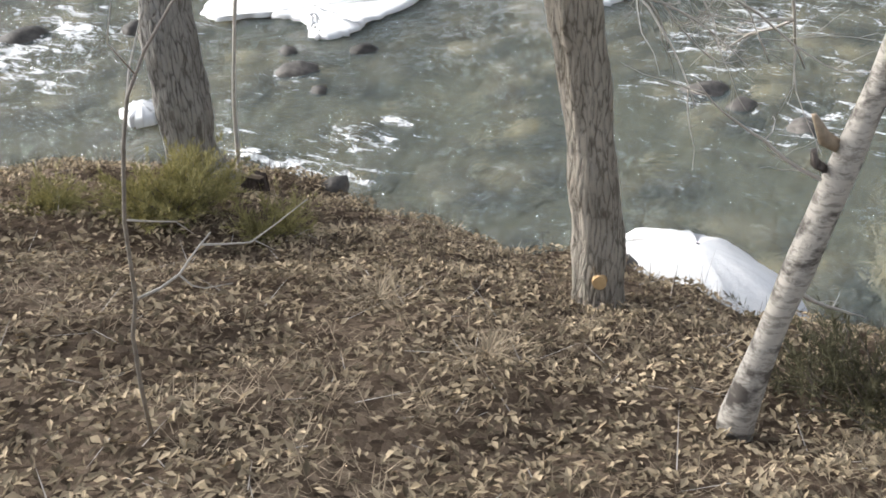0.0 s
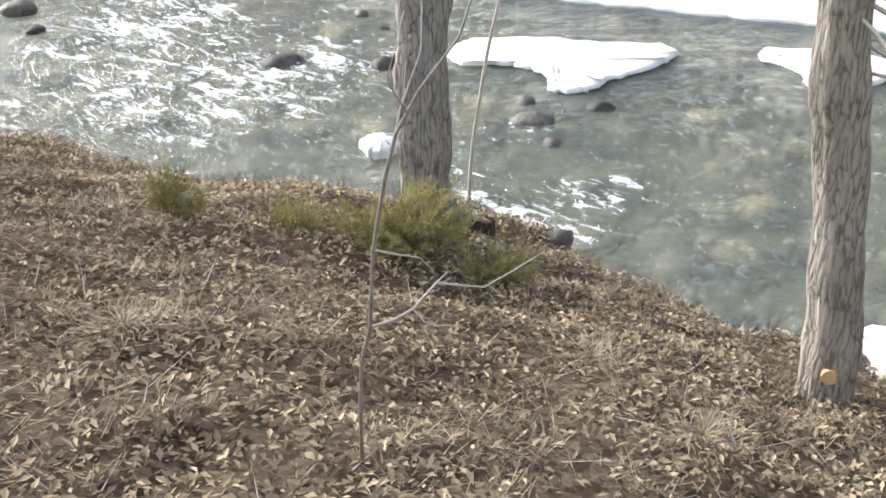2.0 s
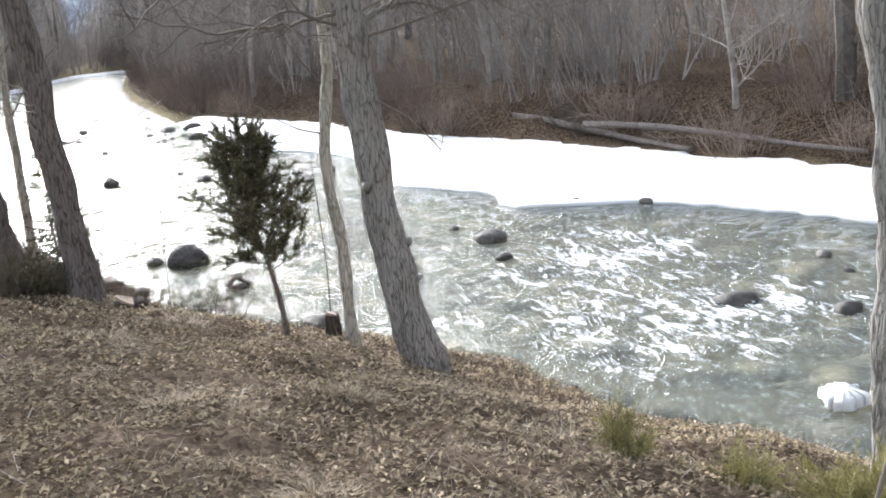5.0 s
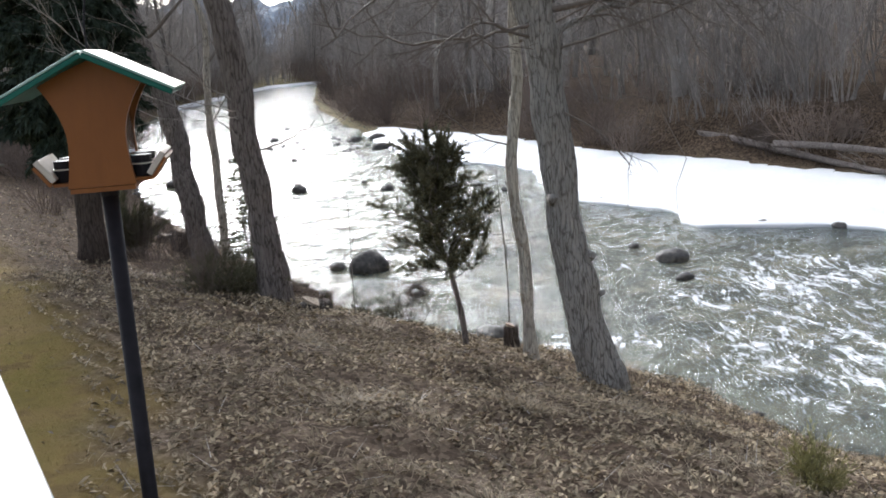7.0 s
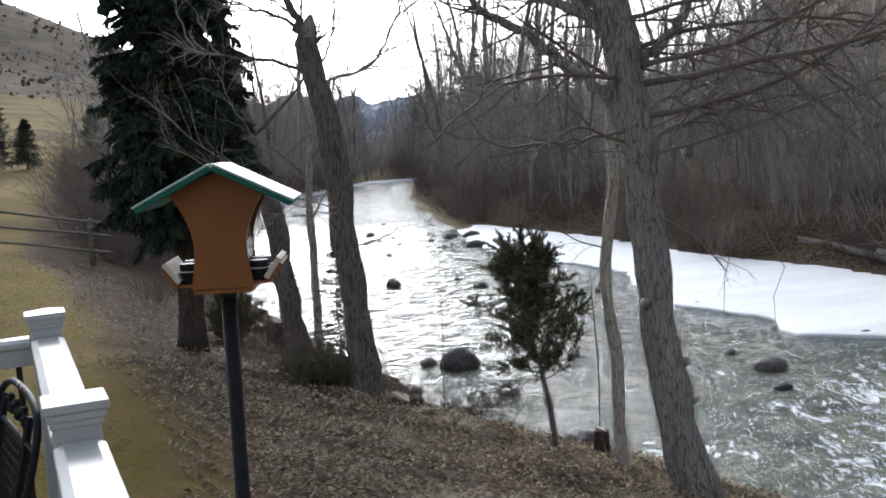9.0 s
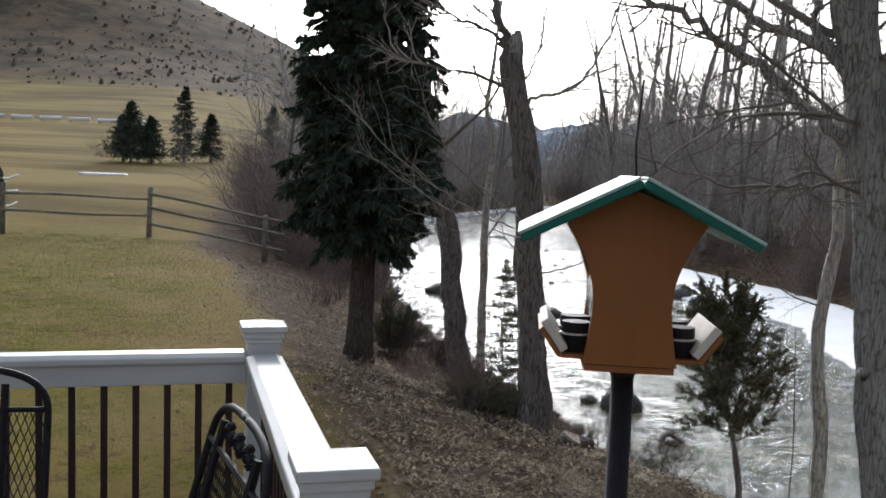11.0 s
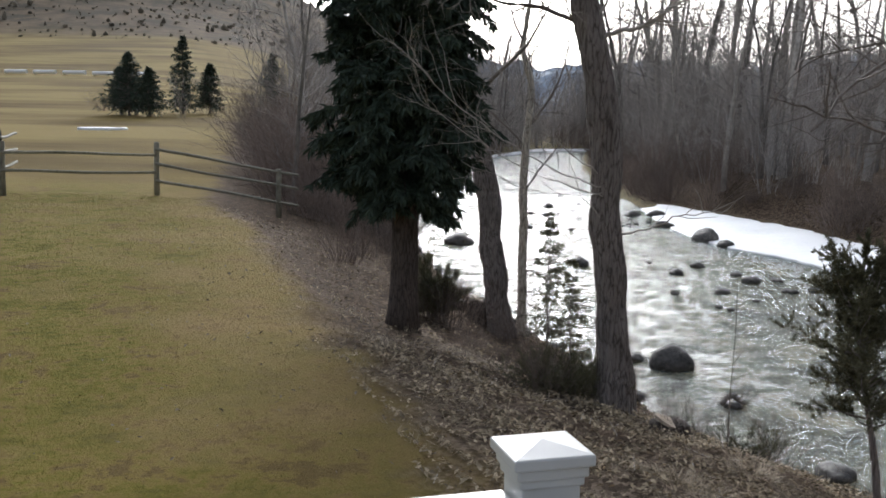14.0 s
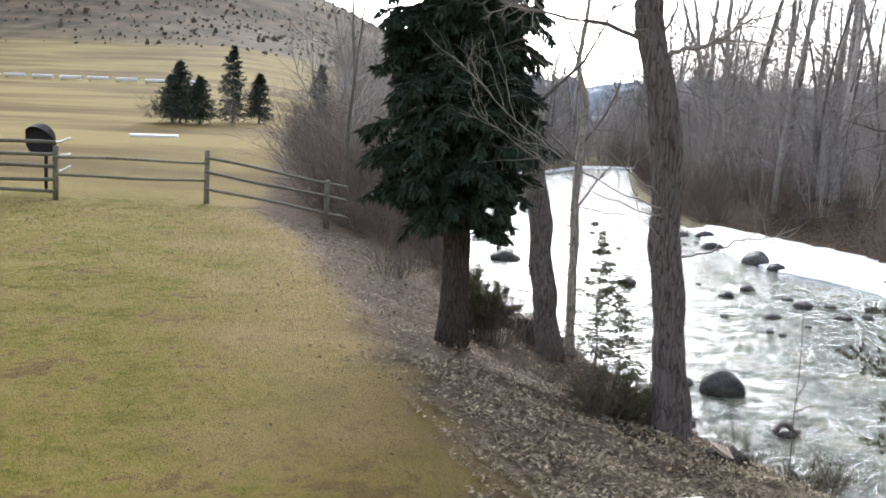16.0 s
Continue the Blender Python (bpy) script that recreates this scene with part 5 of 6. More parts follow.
rock_spots += [(9.28, 13.3, 0.34, 2), (10.2, 12.0, 0.2, 1), (11.93, 14.6, 0.13, 0), (11.6, 13.6, 0.09, 0), (10.9, 8.4, 0.18, 0), (9.44, 8.0, 0.12, 2), (7.39, 6.4, 0.2, 2), (11.5, 3.9, 0.26, 2), (11.2, 3.4, 0.18, 0), (10.4, 9.3, 0.14, 0), (12.9, 22.9, 0.2, 0), (12.1, 20.7, 0.15, 0), (10.9, 2.6, 0.22, 2)]
rs = np.random.default_rng(77)
rock_spots += [(rs.uniform(-1, 5), rs.uniform(44, 62), rs.uniform(0.07, 0.17), 0) for _ in range(30)]
for k, (x, y, r, v) in enumerate(rock_spots):
    ob = new("river_rock", ROCKS[v])
    ob.matrix_world = pose(x, y, 0.02 + (0.1 if y > 14.5 else -0.28) * r, 0, 0, 47 * k) @ Matrix.Diagonal((r * 1.15, r * 0.9, r, 1))
    tagged(ob, "dark wet rounded rock standing in the river", "rock", "rocks in the river")

# stones of the river bed, under water
rs = np.random.default_rng(5)
base = bmesh.new()
bmesh.ops.create_icosphere(base, subdivisions=1, radius=1)
sv = np.array([v.co[:] for v in base.verts])
sf = [tuple(v.index for v in f.verts) for f in base.faces]
base.free()
stones = Shape()
for _ in range(2600):
    y = rs.uniform(-1, 30) if rs.random() < 0.8 else rs.uniform(28, 60)
    x0, x1 = np.interp(y, CREST_Y, CREST_X) + 0.3, np.interp(y, FAR_Y, FAR_X)
    x = rs.uniform(x0, x1)
    r = rs.gamma(2.2, 0.07) + 0.05
    r = min(r, 0.34)
    a = rs.uniform(0, 6.28)
    c, s = math.cos(a), math.sin(a)
    v = sv * (1 + rs.normal(0, 0.1, (len(sv), 1))) * np.array([r * 1.2, r * 0.9, r * 0.55])
    v = np.stack([v[:, 0] * c - v[:, 1] * s, v[:, 0] * s + v[:, 1] * c, v[:, 2]], 1) + (x, y, min(gz(x, y) + r * 0.2, -0.06 - r * 0.35))
    stones.add(v, sf)
tagged(part("river_bed_stones", stones, BEDROCK, None, soft=True), "ochre and brown stones on the river bed", "stones", kind="stuff")
bank = Shape()
for _ in range(420):
    y = rs.uniform(0, 45)
    x = np.interp(y, CREST_Y, CREST_X) + rs.normal(0.45, 0.16)
    r = rs.uniform(0.04, 0.17)
    v = sv * (1 + rs.normal(0, 0.12, (len(sv), 1))) * np.array([r * 1.2, r * 0.9, r * 0.7])
    bank.add(v + (x, y, max(gz(x, y), -0.05) + r * 0.1), sf)
tagged(part("shore_stones", bank, ROCK, None, soft=True), "dark stones along the water's edge", "stones", kind="stuff")

# fallen trunk on the far bank, and driftwood
def fallen_log(a, b, r, label, seed, mat=None):
    rs2 = np.random.default_rng(seed)
    a, b = np.array(a, float), np.array(b, float)
    s = np.linspace(0, 1, 40)[:, None]
    pts = a + (b - a) * s + np.c_[0 * s, 0 * s, 0.1 * np.sin(s * 5)]
    root = empty("fallen_log", pose(*a), label, "log")
    sh = Shape()
    sh.tube(pts - a, r * (1 - 0.5 * s[:, 0]), 12, 0.09, seed, ridges=5)
    part("trunk", sh, mat or BARK, root, soft=True)
    tw = Shape()
    for k in range(10):
        p = pts[rs2.integers(3, 38)] - a
        twiggery(tw, p, (rs2.normal(), rs2.normal(), 0.7), r * 6, r * 0.14, 2, rs2)
    part("dead_branches", tw, TWIG, root)


fallen_log((14.4, 36.0, 0.75), (15.8, 24.6, 0.5), 0.15, "long grey fallen trunk lying on the far bank", 4, BARK_DARK)
fallen_log((14.9, 29.0, 0.85), (17.6, 20.0, 0.7), 0.1, "dark fallen trunk below the woods", 5, BARK_DARK)
fallen_log((2.45, 18.6, 0.08), (2.9, 18.9, 0.14), 0.05, "short piece of driftwood in the river", 6, BARK_DARK)


# ---------------------------------------------------------------- fence and field
def fence_post(x, y, h, r=0.075, z=None):
    root = empty("fence_post", pose(x, y, gz(x, y) if z is None else z), "weathered greenish round fence post", "post", "post and rail fence")
    sh = Shape()
    sh.tube([(0, 0, -0.3), (0, 0, h * 0.5), (0.01, 0, h - 0.03), (0.01, 0, h)], [r * 1.05, r, r * 0.97, r * 0.8], 12, 0.03, int(abs(x * 10)))
    part("shaft", sh, FENCE, root, soft=True)
    return root


def fence_rails(a, b, heights, r=0.042):
    for h0, h1 in heights:
        root = empty("fence_rail", pose(a[0], a[1], h0), "long weathered wooden fence rail", "rail", "post and rail fence")
        s = np.linspace(0, 1, 12)
        v = np.stack([(b[0] - a[0]) * s, (b[1] - a[1]) * s, (h1 - h0) * s + 0.015 * np.sin(s * 7 + h0 * 9)], 1)
        sh = Shape()
        sh.tube(v, r * (1 - 0.12 * s), 8, 0.05, int(h0 * 100))
        part("pole", sh, FENCE, root, soft=True)


fence_post(-10.74, 30.35, 1.45)
fence_post(-14.54, 29.2, 1.45)
fence_post(-7.45, 30.8, 1.05, z=1.9)
fence_post(-19.5, 28.0, 1.45)
fence_rails((-14.54, 29.1), (-10.74, 30.25), [(3.35, 3.3), (2.85, 2.8)])
fence_rails((-10.74, 30.25), (-6.9, 30.85), [(3.45, 2.78), (3.05, 2.4), (2.6, 1.95)])
fence_rails((-19.5, 27.9), (-14.54, 29.1), [(3.7, 3.72), (3.4, 3.4), (3.1, 3.08), (2.75, 2.72), (2.45, 2.42)], 0.055)
fence_rails((-14.54, 29.1), (-15.7, 32.4), [(3.7, 3.75), (3.3, 3.3), (2.9, 2.9)])
disc = empty("dark_dish", pose(-16.2, 31.6, gz(-16.2, 31.6)), "dark round dish on a post behind the fence", "dish")
sh = Shape()
sh.tube([(0.10, 0.28, 1.62), (0.03, 0.08, 1.6), (0, 0, 1.5), (0.0, -0.03, 1.5)], [0.2, 0.4, 0.5, 0.48], 28)
part("bowl", sh, BLACK, disc, soft=False)
sh = Shape()
sh.tube([(0.05, 0.2, -0.2), (0.05, 0.2, 1.5)], [0.05, 0.05], 10)
part("stand", sh, BLACK, disc)

for k, (x, y, h, r) in enumerate(((-31.4, 83, 4.7, 1.7), (-29.0, 89, 6.2, 1.35), (-29.6, 82.5, 3.5, 1.3), (-27.6, 92, 4.0, 1.3), (-25.0, 104, 5.4, 1.5), (-32.6, 84.5, 3.6, 1.5))):
    conifer("distant_pine", (x, y), h, r, 0.6, "small dark conifer standing in the dry field", NEEDLE, BARK_DARK, 0.1, 60 + k, whorls=22, per=8, droop=0.1, size=0.3, dense=11, tip_power=0.85, skirt=0.1, ragged=0.5)

PIPE = simple("white_pipe", (0.72, 0.72, 0.72), (0.85, 0.85, 0.85), 2, 0.5, relief=0)
for k in range(9):
    root = empty("irrigation_pipe", pose(-104 + k * 5.2, 170 - k * 0.9, gz(-104 + k * 5.2, 170 - k * 0.9) + 0.5), "white irrigation pipe length across the field", "pipe", "irrigation line")
    sh = Shape()
    sh.tube([(0, 0, 0), (1.9, 0, 0), (3.8, -0.5, 0)], [0.3] * 3, 8)
    part("tube", sh, PIPE, root)
    sh = Shape()
    sh.box((0.2, -0.05, -0.8), (0.3, 0.05, 0))
    part("support", sh, BLACK, root)


# ---------------------------------------------------------------- woods and brush
def woods_tree(seed, h, r, lean, stems=1):
    """One bare tree of the far woods, trunk and twigs in two meshes."""
    rs = np.random.default_rng(seed)
    trunk, tw = Shape(), Shape()
    for q in range(stems):
        line = bend((q * 0.25, 0, -0.2), (lean + rs.normal(0, 0.1), rs.normal(0, 0.08), 1), h, 14, 0.05, rs)
        trunk.tube(line, np.linspace(r, r * 0.15, 14), 7, 0.05, seed)
        for k in range(26):
            f = rs.uniform(0.12, 0.98)
            i = min(int(f * 13), 12)
            a = rs.uniform(0, 6.28)
            twiggery(tw, line[i], (math.cos(a), math.sin(a), rs.uniform(0.3, 1.3)), h * rs.uniform(0.12, 0.28) * (1.15 - f * 0.5), r * 0.28 * (1.15 - f), 2, rs, 0.0, 3, 5, 0.18, 0.05)
    return trunk, tw


def brush_clump(seed, w, h, n):
    rs = np.random.default_rng(seed)
    tw = Shape()
    for k in range(n):
        a = rs.uniform(0, 6.28)
        d = rs.uniform(0, 1)
        twiggery(tw, (math.cos(a) * d * w * 0.3, math.sin(a) * d * w * 0.3, -0.1), (math.cos(a) * d, math.sin(a) * d, 1.3), h * rs.uniform(0.6, 1.1), 0.012, 2, rs, 0.01, 3, 4, 0.2, 0.02)
    return tw


def planted(name, makers, spots, label, category, group, rs):
    """Builds the kinds once and copies them to the spots."""
    kinds = []
    for k, make in enumerate(makers):
        shapes = make()
        root = empty(name, pose(0, 0, -50), label, category, group)
        for part_name, shape, mat in shapes:
            part(part_name, shape, mat, root)
        kinds.append(root)
    used = set()
    spots = [p for p in spots if not (p[1] < 60 and p[0] < np.interp(p[1], LAWN_Y, LAWN_X) + 1.5)]
    for n, (x, y, s) in enumerate(spots):
        k = n % len(kinds)
        m = pose(x, y, gz(x, y), 0, 0, rs.uniform(0, 360))
        if k not in used:
            used.add(k)
            ob = kinds[k]
            ob.matrix_world = m
        else:
            ob = copy_thing(kinds[k], m)
        ob.scale = (s, s, s * rs.uniform(0.9, 1.15))


rs = np.random.default_rng(11)
spots = []
for _ in range(180):
    y = rs.uniform(2, 148)
    spots.append((float(np.interp(y, FAR_Y, FAR_X)) + 1.5 + rs.gamma(1.6, 9), y, rs.choice([0.6, 0.8, 1.0, 1.2, 1.5, 1.75]) * rs.uniform(0.9, 1.1)))
for _ in range(95):
    x = rs.uniform(-30, 70)
    spots.append((x, 168 + rs.uniform(0, 45) - 0.1 * x, rs.uniform(1.0, 1.6)))
for _ in range(60):
    x = rs.uniform(-14, 14)
    spots.append((x, float(np.interp(x, TURN_X, TURN_Y)) + 2 + rs.gamma(1.5, 9), rs.uniform(0.6, 1.3)))
for _ in range(44):
    y = rs.uniform(33, 110)
    spots.append((float(np.interp(y, CREST_Y, CREST_X)) - 1 - rs.gamma(1.5, 2.5), y, rs.uniform(0.45, 0.9)))


def tree_maker(seed, h, r, lean, stems=1):
    def make():
        trunk, tw = woods_tree(seed, h, r, lean, stems)
        return [("trunk", trunk, TRUNKS), ("twig_tangle", tw, WOODS)]
    return make


planted("bare_tree", [tree_maker(100, 13, 0.17, 0), tree_maker(101, 11, 0.13, 0.08), tree_maker(102, 15, 0.22, -0.05), tree_maker(103, 9, 0.09, 0.1), tree_maker(104, 12, 0.14, 0, 2), tree_maker(105, 8, 0.07, -0.1, 2)],
        spots, "leafless grey-brown tree of the riverside woods", "tree", "bare trees of the woods", rs)

spots = []
for _ in range(105):
    y = rs.uniform(5, 80) if rs.random() < 0.75 else rs.uniform(80, 148)
    spots.append((float(np.interp(y, FAR_Y, FAR_X)) + 0.5 + rs.gamma(1.2, 1.6), y, rs.uniform(0.6, 1.3)))
for _ in range(34):
    y = rs.uniform(24, 150)
    spots.append((float(np.interp(y, CREST_Y, CREST_X)) - 0.4 - rs.gamma(1.5, 1.4) * (1 + y / 60), y, rs.uniform(0.5, 1.15)))
for _ in range(52):
    y = rs.uniform(32.5, 70)
    a, c = float(np.interp(y, LAWN_Y, LAWN_X)), float(np.interp(y, CREST_Y, CREST_X))
    spots.append((rs.uniform(a + 1.6, c - 0.5), y, rs.uniform(0.8, 1.5)))
for _ in range(26):
    y = rs.uniform(11.5, 31)
    a, c = float(np.interp(y, LAWN_Y, LAWN_X)), float(np.interp(y, CREST_Y, CREST_X))
    spots.append((max(a + 1.6, c - 0.2 - rs.gamma(1.6, 0.7)), y, rs.uniform(0.16, 0.42)))
for _ in range(24):
    spots.append((rs.uniform(-20, 50), 165 + rs.uniform(0, 14), rs.uniform(1.2, 2.2)))
for _ in range(22):
    x = rs.uniform(-16, 12)
    spots.append((x, float(np.interp(x, TURN_X, TURN_Y)) + 1 + rs.gamma(1.2, 2), rs.uniform(0.7, 1.5)))


def brush_maker(seed, w, h, n):
    def make():
        return [("stem_tangle", brush_clump(seed, w, h, n), BRUSH)]
    return make


thickets = []
for _ in range(170):
    y = rs.uniform(6, 150)
    thickets.append((float(np.interp(y, FAR_Y, FAR_X)) + 1.4 + rs.gamma(1.5, 7.0), y, rs.choice([0.3, 0.45, 0.6, 0.8, 1.1]) * rs.uniform(0.85, 1.15)))
for _ in range(60):
    y = rs.uniform(33, 160)
    thickets.append((float(np.interp(y, CREST_Y, CREST_X)) - 1.2 - rs.gamma(1.6, 1.3) * (1 + y / 50), y, rs.uniform(0.25, 0.6)))
for _ in range(65):
    x = rs.uniform(-40, 70)
    thickets.append((x, 166 + rs.gamma(1.5, 9), rs.uniform(1.6, 2.8)))


for _ in range(60):
    x = rs.uniform(-16, 14)
    thickets.append((x, float(np.interp(x, TURN_X, TURN_Y)) + 1.5 + rs.gamma(1.5, 5), rs.uniform(0.4, 1.1)))


def thicket_maker(seed, h, n):
    def make():
        rs2 = np.random.default_rng(seed)
        tw = Shape()
        for k in range(n):
            a, d = rs2.uniform(0, 6.28), rs2.uniform(0, 1)
            twiggery(tw, (math.cos(a) * d * 1.6, math.sin(a) * d * 1.6, -0.1), (math.cos(a) * d * 0.3, math.sin(a) * d * 0.3, 1.0), h * rs2.uniform(0.5, 1.1), rs2.choice([0.014, 0.02, 0.045]), 2, rs2, 0.0, 3, 6, 0.13, 0.03, 0.75)
        return [("stem_tangle", tw, WOODS)]
    return make


planted("thicket", [thicket_maker(300, 6.0, 16), thicket_maker(301, 5.0, 18), thicket_maker(302, 7.0, 14), thicket_maker(303, 4.2, 18)],
        thickets, "dense grey leafless thicket of the riverside woods", "bush", "thickets of the woods", rs)
planted("brush_clump", [brush_maker(200, 2.8, 2.2, 44), brush_maker(201, 2.4, 1.6, 46), brush_maker(202, 3.0, 2.8, 40), brush_maker(203, 2.2, 1.2, 50)],
        spots, "tangled reddish-brown leafless brush", "bush", "brush along the banks", rs)

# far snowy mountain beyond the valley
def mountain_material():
    m, nt, b = material("haze_tinted_mountain", 1.0, 0, 0.0)
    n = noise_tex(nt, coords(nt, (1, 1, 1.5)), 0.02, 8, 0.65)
    # rock and snow tones carry the bluish haze of distance in their colour
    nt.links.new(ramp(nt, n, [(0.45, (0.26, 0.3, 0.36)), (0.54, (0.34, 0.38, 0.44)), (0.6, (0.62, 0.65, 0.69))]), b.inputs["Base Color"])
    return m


mx = np.linspace(-700, 1100, 160)
my = np.linspace(1500, 2000, 12)


def mountain_z(x, y):
    ridge = 92 + 16 * wob(x, y * 0, 0.006, 2) + 12 * wob(x, y * 0, 0.021, 4) + 6 * wob(x, y * 0, 0.06, 1)
    return np.where(y < 1510, -20, ridge * smooth(1480, 1850, y) + 8 * wob(x, y, 0.03, 3))


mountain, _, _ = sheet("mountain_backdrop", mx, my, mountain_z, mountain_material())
tagged(mountain, "far mountain with snow patches, tinted blue for haze", "mountain", kind="structure")


# ---------------------------------------------------------------- patio chairs
def patio_chair(p, ang, label):
    root = empty("patio_chair", pose(p[0], p[1], DECK, 0, 0, ang), label, "chair", "metal chairs on the deck")
    # back hoop
    s = np.linspace(0, 1, 72)
    w, h = 0.26, 0.48
    hoop = [(-w, 0.22, 0.42), (-w, 0.26, 0.6)]
    for t in s:
        a = math.pi * t
        z = 0.82 + 0.13 * math.sin(a) ** 0.6
        hoop.append((-w * math.copysign(abs(math.cos(a)) ** 0.75, math.cos(a)), 0.22 + 0.25 * (z - 0.42), z))
    hoop += [(w, 0.26, 0.6), (w, 0.22, 0.42)]
    sh = Shape()
    sh.tube(hoop, [0.009] * len(hoop), 8)
    part("back_hoop", sh, BLACK, root, soft=True)
    sh = Shape()
    sh.tube([(-w, 0.327, 0.85), (w, 0.327, 0.85)], [0.007] * 2, 6)
    part("cross_bar", sh, BLACK, root)
    for x in (-0.16, 0.16):
        sh = Shape()
        sh.tube([(x, 0.22, 0.42), (x, 0.34, 0.91)], [0.01] * 2, 6)
        part("back_bar", sh, BLACK, root)
    # expanded-metal mesh of the back and the seat
    mesh = Shape()
    for k in range(-28, 29):
        for sgn in (-1, 1):
            x0, x1 = k * 0.018, k * 0.018 + sgn * 0.16
            z0, z1 = 0.44, 0.845
            lo, hi = (x0, z0), (x1, z1)
            pts = [(lerp(lo[0], hi[0], t), lerp(lo[1], hi[1], t)) for t in np.linspace(0, 1, 9)]
            pts = [q for q in pts if abs(q[0]) <= w]
            if len(pts) > 1:
                mesh.tube([(q[0], 0.225 + 0.25 * (q[1] - 0.42), q[1]) for q in pts], [0.0016] * len(pts), 3, cap=False)
    part("back_mesh", mesh, BLACK, root)
    mesh = Shape()
    for k in range(-13, 14):
        for sgn in (-1, 1):
            pts = [(k * 0.04 + sgn * 0.22 * t, -0.24 + 0.46 * t, 0.42) for t in np.linspace(0, 1, 9)]
            pts = [q for q in pts if abs(q[0]) <= w]
            if len(pts) > 1:
                mesh.tube(pts, [0.0022] * len(pts), 3, cap=False)
    part("seat_mesh", mesh, BLACK, root)
    sh = Shape()
    sh.tube([(-w, 0.22, 0.42), (-w, -0.25, 0.42), (w, -0.25, 0.42), (w, 0.22, 0.42)], [0.01] * 4, 8)
    part("seat_frame", sh, BLACK, root)
    for x in (-0.09, 0.0, 0.09):
        orn = Shape()
        for q in range(5):
            a = q * 1.256
            c = np.array([x + 0.015 * math.cos(a), 0.338, 0.897 + 0.015 * math.sin(a)])
            orn.tube([c, c + (0.012 * math.cos(a), 0.0, 0.012 * math.sin(a))], [0.012, 0.006], 6)
        part("flower_ornament", orn, BLACK, root, "cast metal flower in the chair back")
    for sx in (-1, 1):
        sh = Shape()
        sh.tube([(sx * w, 0.23, 0.62), (sx * (w + 0.03), 0.0, 0.64), (sx * (w + 0.03), -0.2, 0.63), (sx * (w + 0.01), -0.25, 0.55), (sx * w, -0.24, 0.0)], [0.011] * 5, 8)
        part("arm", sh, BLACK, root, soft=True)
        sh = Shape()
        sh.tube([(sx * w, 0.22, 0.42), (sx * (w + 0.01), 0.27, 0.0)], [0.011] * 2, 8)
        part("leg", sh, BLACK, root)
    return root


patio_chair((-1.39, 3.01), 18.4, "black wrought-iron patio chair with a mesh back")
patio_chair((-0.97, 2.87), -63.0, "black wrought-iron patio chair beside the rail")


# ---------------------------------------------------------------- litter, grass and twigs on the ground
def scatter_points(n, rs, x0, x1, y0, y1, test):
    x, y = rs.uniform(x0, x1, n), rs.uniform(y0, y1, n)
    keep = test(x, y)
    x, y = x[keep], y[keep]
    return x, y, ground_z(x, y)


def on_bank(x, y):
    l, c = np.interp(y, LAWN_Y, LAWN_X), np.interp(y, CREST_Y, CREST_X)
    return (x > l - 0.4) & (x < c + 0.25) & ((x > l + 0.1) | (np.sin(x * 31 + y * 17) > 0.3))


rs = np.random.default_rng(3)


def leaf_litter(n, size, y0, y1, test=None):
    x, y, z = scatter_points(n, rs, -8, 7, y0, y1, test or (lambda x, y: on_bank(x, y) & (wob(x, y, 1.5, 5) + 0.7 * wob(x, y, 4.1, 2) < 0.3 + rs.gamma(1.0, 0.35, len(x))) & (rs.uniform(0, 1, len(x)) > 0.25 * smooth(9, 12.5, y))))
    k = len(x)
    a = rs.uniform(0, 6.28, k)
    ln = size * rs.uniform(0.5, 1.4, k)
    d = np.stack([np.cos(a), np.sin(a), rs.normal(0, 0.35, k)], 1) * ln[:, None]
    s = np.stack([-np.sin(a), np.cos(a), rs.normal(0, 0.4, k)], 1) * (ln * rs.uniform(0.3, 0.5, k))[:, None]
    p = np.stack([x, y, z + 0.012 + np.abs(rs.normal(0, 0.015, k))], 1)
    curl = np.array([0, 0, 1.0]) * (ln * rs.uniform(0.05, 0.35, k))[:, None]
    v = np.stack([p - d * 0.5, p - d * 0.05 + s * 0.5 + curl, p + d * 0.5 + curl * 0.6, p - s * 0.5 - d * 0.05 + curl * 0.7], 1).reshape(-1, 3)
    i = np.arange(k) * 4
    faces = np.concatenate([np.stack([i, i + 1, i + 2], 1), np.stack([i, i + 2, i + 3], 1)])
    sh = Shape()
    sh.v, sh.f, sh.n = [v], faces.tolist(), len(v)
    return sh


tagged(part("leaf_litter", leaf_litter(170000, 0.05, -1, 13), LEAF), "curled brown dead leaves covering the bank", "leaves", kind="stuff")
tagged(part("leaf_litter", leaf_litter(20000, 0.055, 13, 30), LEAF), "curled brown dead leaves covering the bank", "leaves", kind="stuff")


def blades(n, size, x0, x1, y0, y1, test, width, lean, lift=0.0, clump=None):
    x, y, z = scatter_points(n, rs, x0, x1, y0, y1, test)
    k = len(x)
    a = rs.uniform(0, 6.28, k)
    ln = size * rs.uniform(0.4, 1.3, k)
    top = np.stack([np.cos(a) * lean, np.sin(a) * lean, np.maximum(0.15, 1 - lean + rs.normal(0, 0.25, k))], 1) * ln[:, None]
    s = np.stack([-np.sin(a), np.cos(a), 0 * a], 1) * width
    p = np.stack([x, y, z - 0.005 + lift], 1)
    v = np.stack([p - s, p + s, p + top * 0.6 + s * 0.6, p + top], 1).reshape(-1, 3)
    i = np.arange(k) * 4
    faces = np.concatenate([np.stack([i, i + 1, i + 2], 1), np.stack([i, i + 2, i + 3], 1)])
    sh = Shape()
    sh.v, sh.f, sh.n = [v], faces.tolist(), len(v)
    return sh


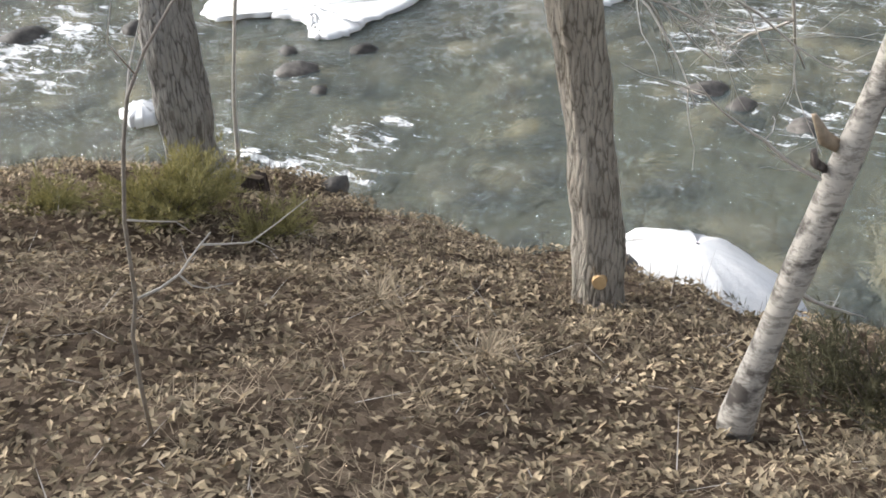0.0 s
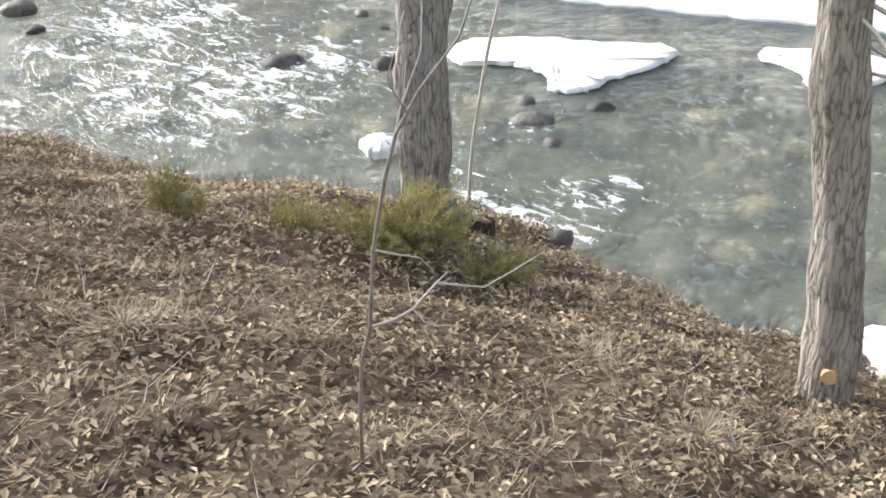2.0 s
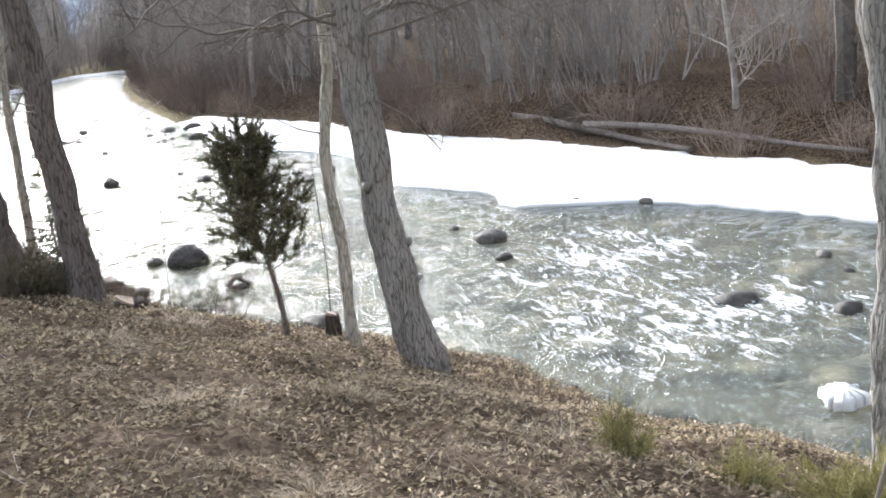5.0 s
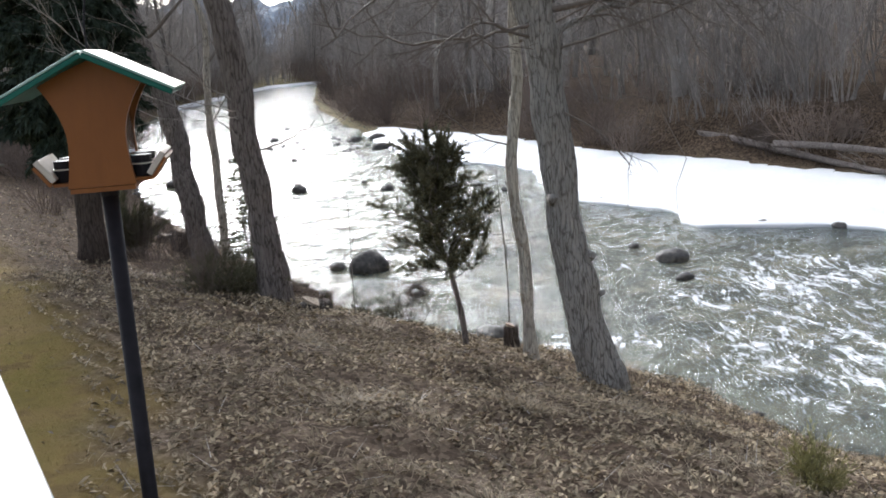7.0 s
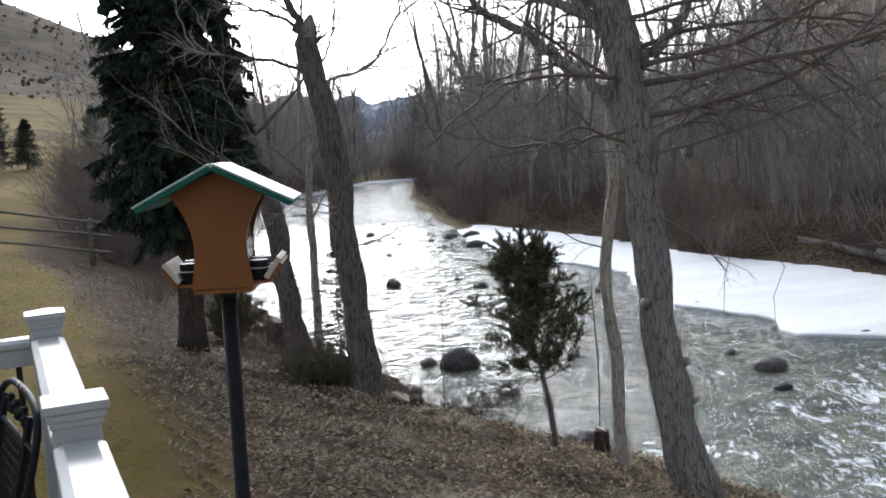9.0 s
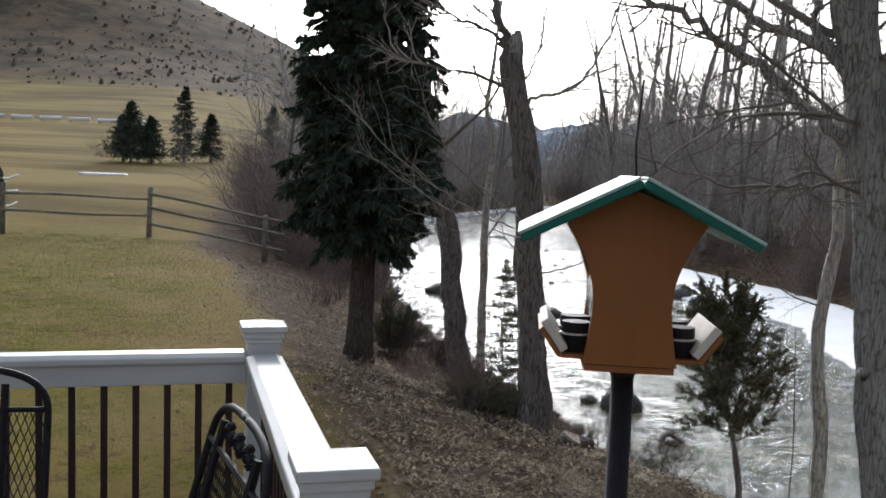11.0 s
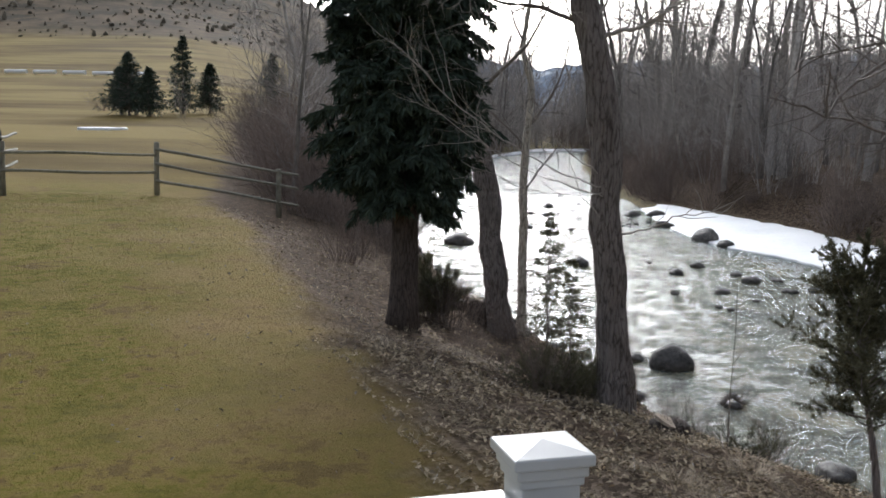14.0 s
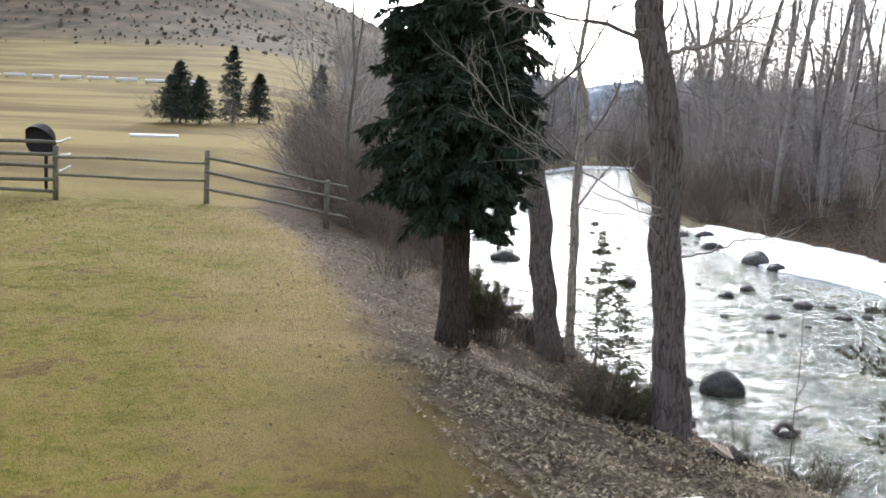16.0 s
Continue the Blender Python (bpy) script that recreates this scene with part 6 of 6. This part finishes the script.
def tufty(x, y):
    return on_bank(x, y) & (wob(x, y, 1.6, 11) + wob(x, y, 4.5, 4) * 0.6 > 0.05)


def on_lawn(x, y):
    return (x < np.interp(y, LAWN_Y, LAWN_X) + 0.25 * wob(x, y, 3, 2)) & (y < 30)


tagged(part("dead_grass", blades(110000, 0.16, -3, 7, -1, 16, tufty, 0.0028, 0.75), STRAW), "matted straw-coloured dead grass on the bank", "grass", kind="stuff")
tagged(part("bank_twigs", blades(20000, 0.26, -3, 7, -1, 14, lambda x, y: on_bank(x, y) & (x > np.interp(y, CREST_Y, CREST_X) - 1.6), 0.0022, 0.35), BRUSH), "thin reddish dead stems along the bank's edge", "dead stems", kind="stuff")
tagged(part("fallen_twigs", blades(900, 0.26, -2, 6, -1, 14, on_bank, 0.003, 0.93, 0.015), TWIG_PALE), "pale fallen twigs lying on the leaves", "fallen twigs", kind="stuff")
tagged(part("lawn_leaves", leaf_litter(2600, 0.045, 6, 26, lambda x, y: on_lawn(x, y) & (rs.uniform(0, 1, len(x)) < 0.25 + 0.75 * wear(x, y))), TWIG), "scattered dark dead leaves on the lawn", "leaves", kind="stuff")
for count, size, x0, x1, y0, y1, width in ((220000, 0.032, -9, 1, 5, 18, 0.003), (60000, 0.045, -16, 0, 18, 30, 0.005)):
    shape = blades(count, size, x0, x1, y0, y1, on_lawn, width, 0.6)
    lawn_ob = tagged(part("lawn_grass", shape, GRASS), "short yellowed lawn grass", "grass", kind="stuff")
    set_wear(lawn_ob, shape.v[0][:, 0], shape.v[0][:, 1])


def tussock(x, y, r, h, seed):
    """A mound of matted dead grass."""
    rs2 = np.random.default_rng(seed)
    sh = Shape()
    for k in range(300):
        a, d = rs2.uniform(0, 6.28), abs(rs2.normal(0, 0.5)) * r
        px, py = x + math.cos(a) * d * 1.5, y + math.sin(a) * d
        out = np.array([math.cos(a) + rs2.normal(0, 0.5), math.sin(a) + rs2.normal(0, 0.5), rs2.uniform(0.2, 1.1)])
        out *= h * rs2.uniform(0.5, 1.2) / np.linalg.norm(out)
        p = np.array([px, py, gz(px, py) + h * 0.35 * max(0, 1 - d / r)])
        q = p + out * 0.6
        e = q + out * 0.5 - (0, 0, h * 0.3)
        s = np.array([-out[1], out[0], 0]) / h * 0.004
        sh.add([p - s, p + s, q + s * 0.7, q - s * 0.7, e], [(0, 1, 2, 3), (3, 2, 4)])
    return tagged(part("grass_tussock", sh, STRAW), "matted tussock of straw-coloured dead grass", "grass", "tussocks on the bank")


for k, (x, y, r, h) in enumerate(((2.2, 4.6, 0.36, 0.14), (1.2, 5.6, 0.3, 0.12), (0.6, 7.4, 0.3, 0.12), (1.9, 7.6, 0.28, 0.12), (0.3, 9.4, 0.34, 0.14), (4.3, 3.3, 0.3, 0.14), (1.0, 10.2, 0.3, 0.14), (4.0, 2.4, 0.25, 0.14))):
    tussock(x, y, r, h, 900 + k)

# dark shrubs and trees scattered over the hillside
rs = np.random.default_rng(19)
shrubs = Shape()
for _ in range(3600):
    y = rs.uniform(290, 620)
    x = -y * rs.uniform(0.02, 0.75)
    if wob(x, y, 0.02, 3) + rs.normal(0, 0.5) < 0.0:
        continue
    r = rs.gamma(2.0, 0.15) + 0.12
    v = sv * (1 + rs.normal(0, 0.25, (len(sv), 1))) * np.array([r, r, r * rs.uniform(0.7, 1.7)])
    shrubs.add(v + (x, y, gz(x, y) + r * 0.3), sf)
tagged(part("hillside_shrubs", shrubs, simple("hill_shrubs", (0.1, 0.086, 0.062), (0.16, 0.13, 0.092), 0.5, 0.95, island=True, vary=0.5, relief=0)), "dark shrubs scattered over the dry hillside", "shrubs", kind="stuff")
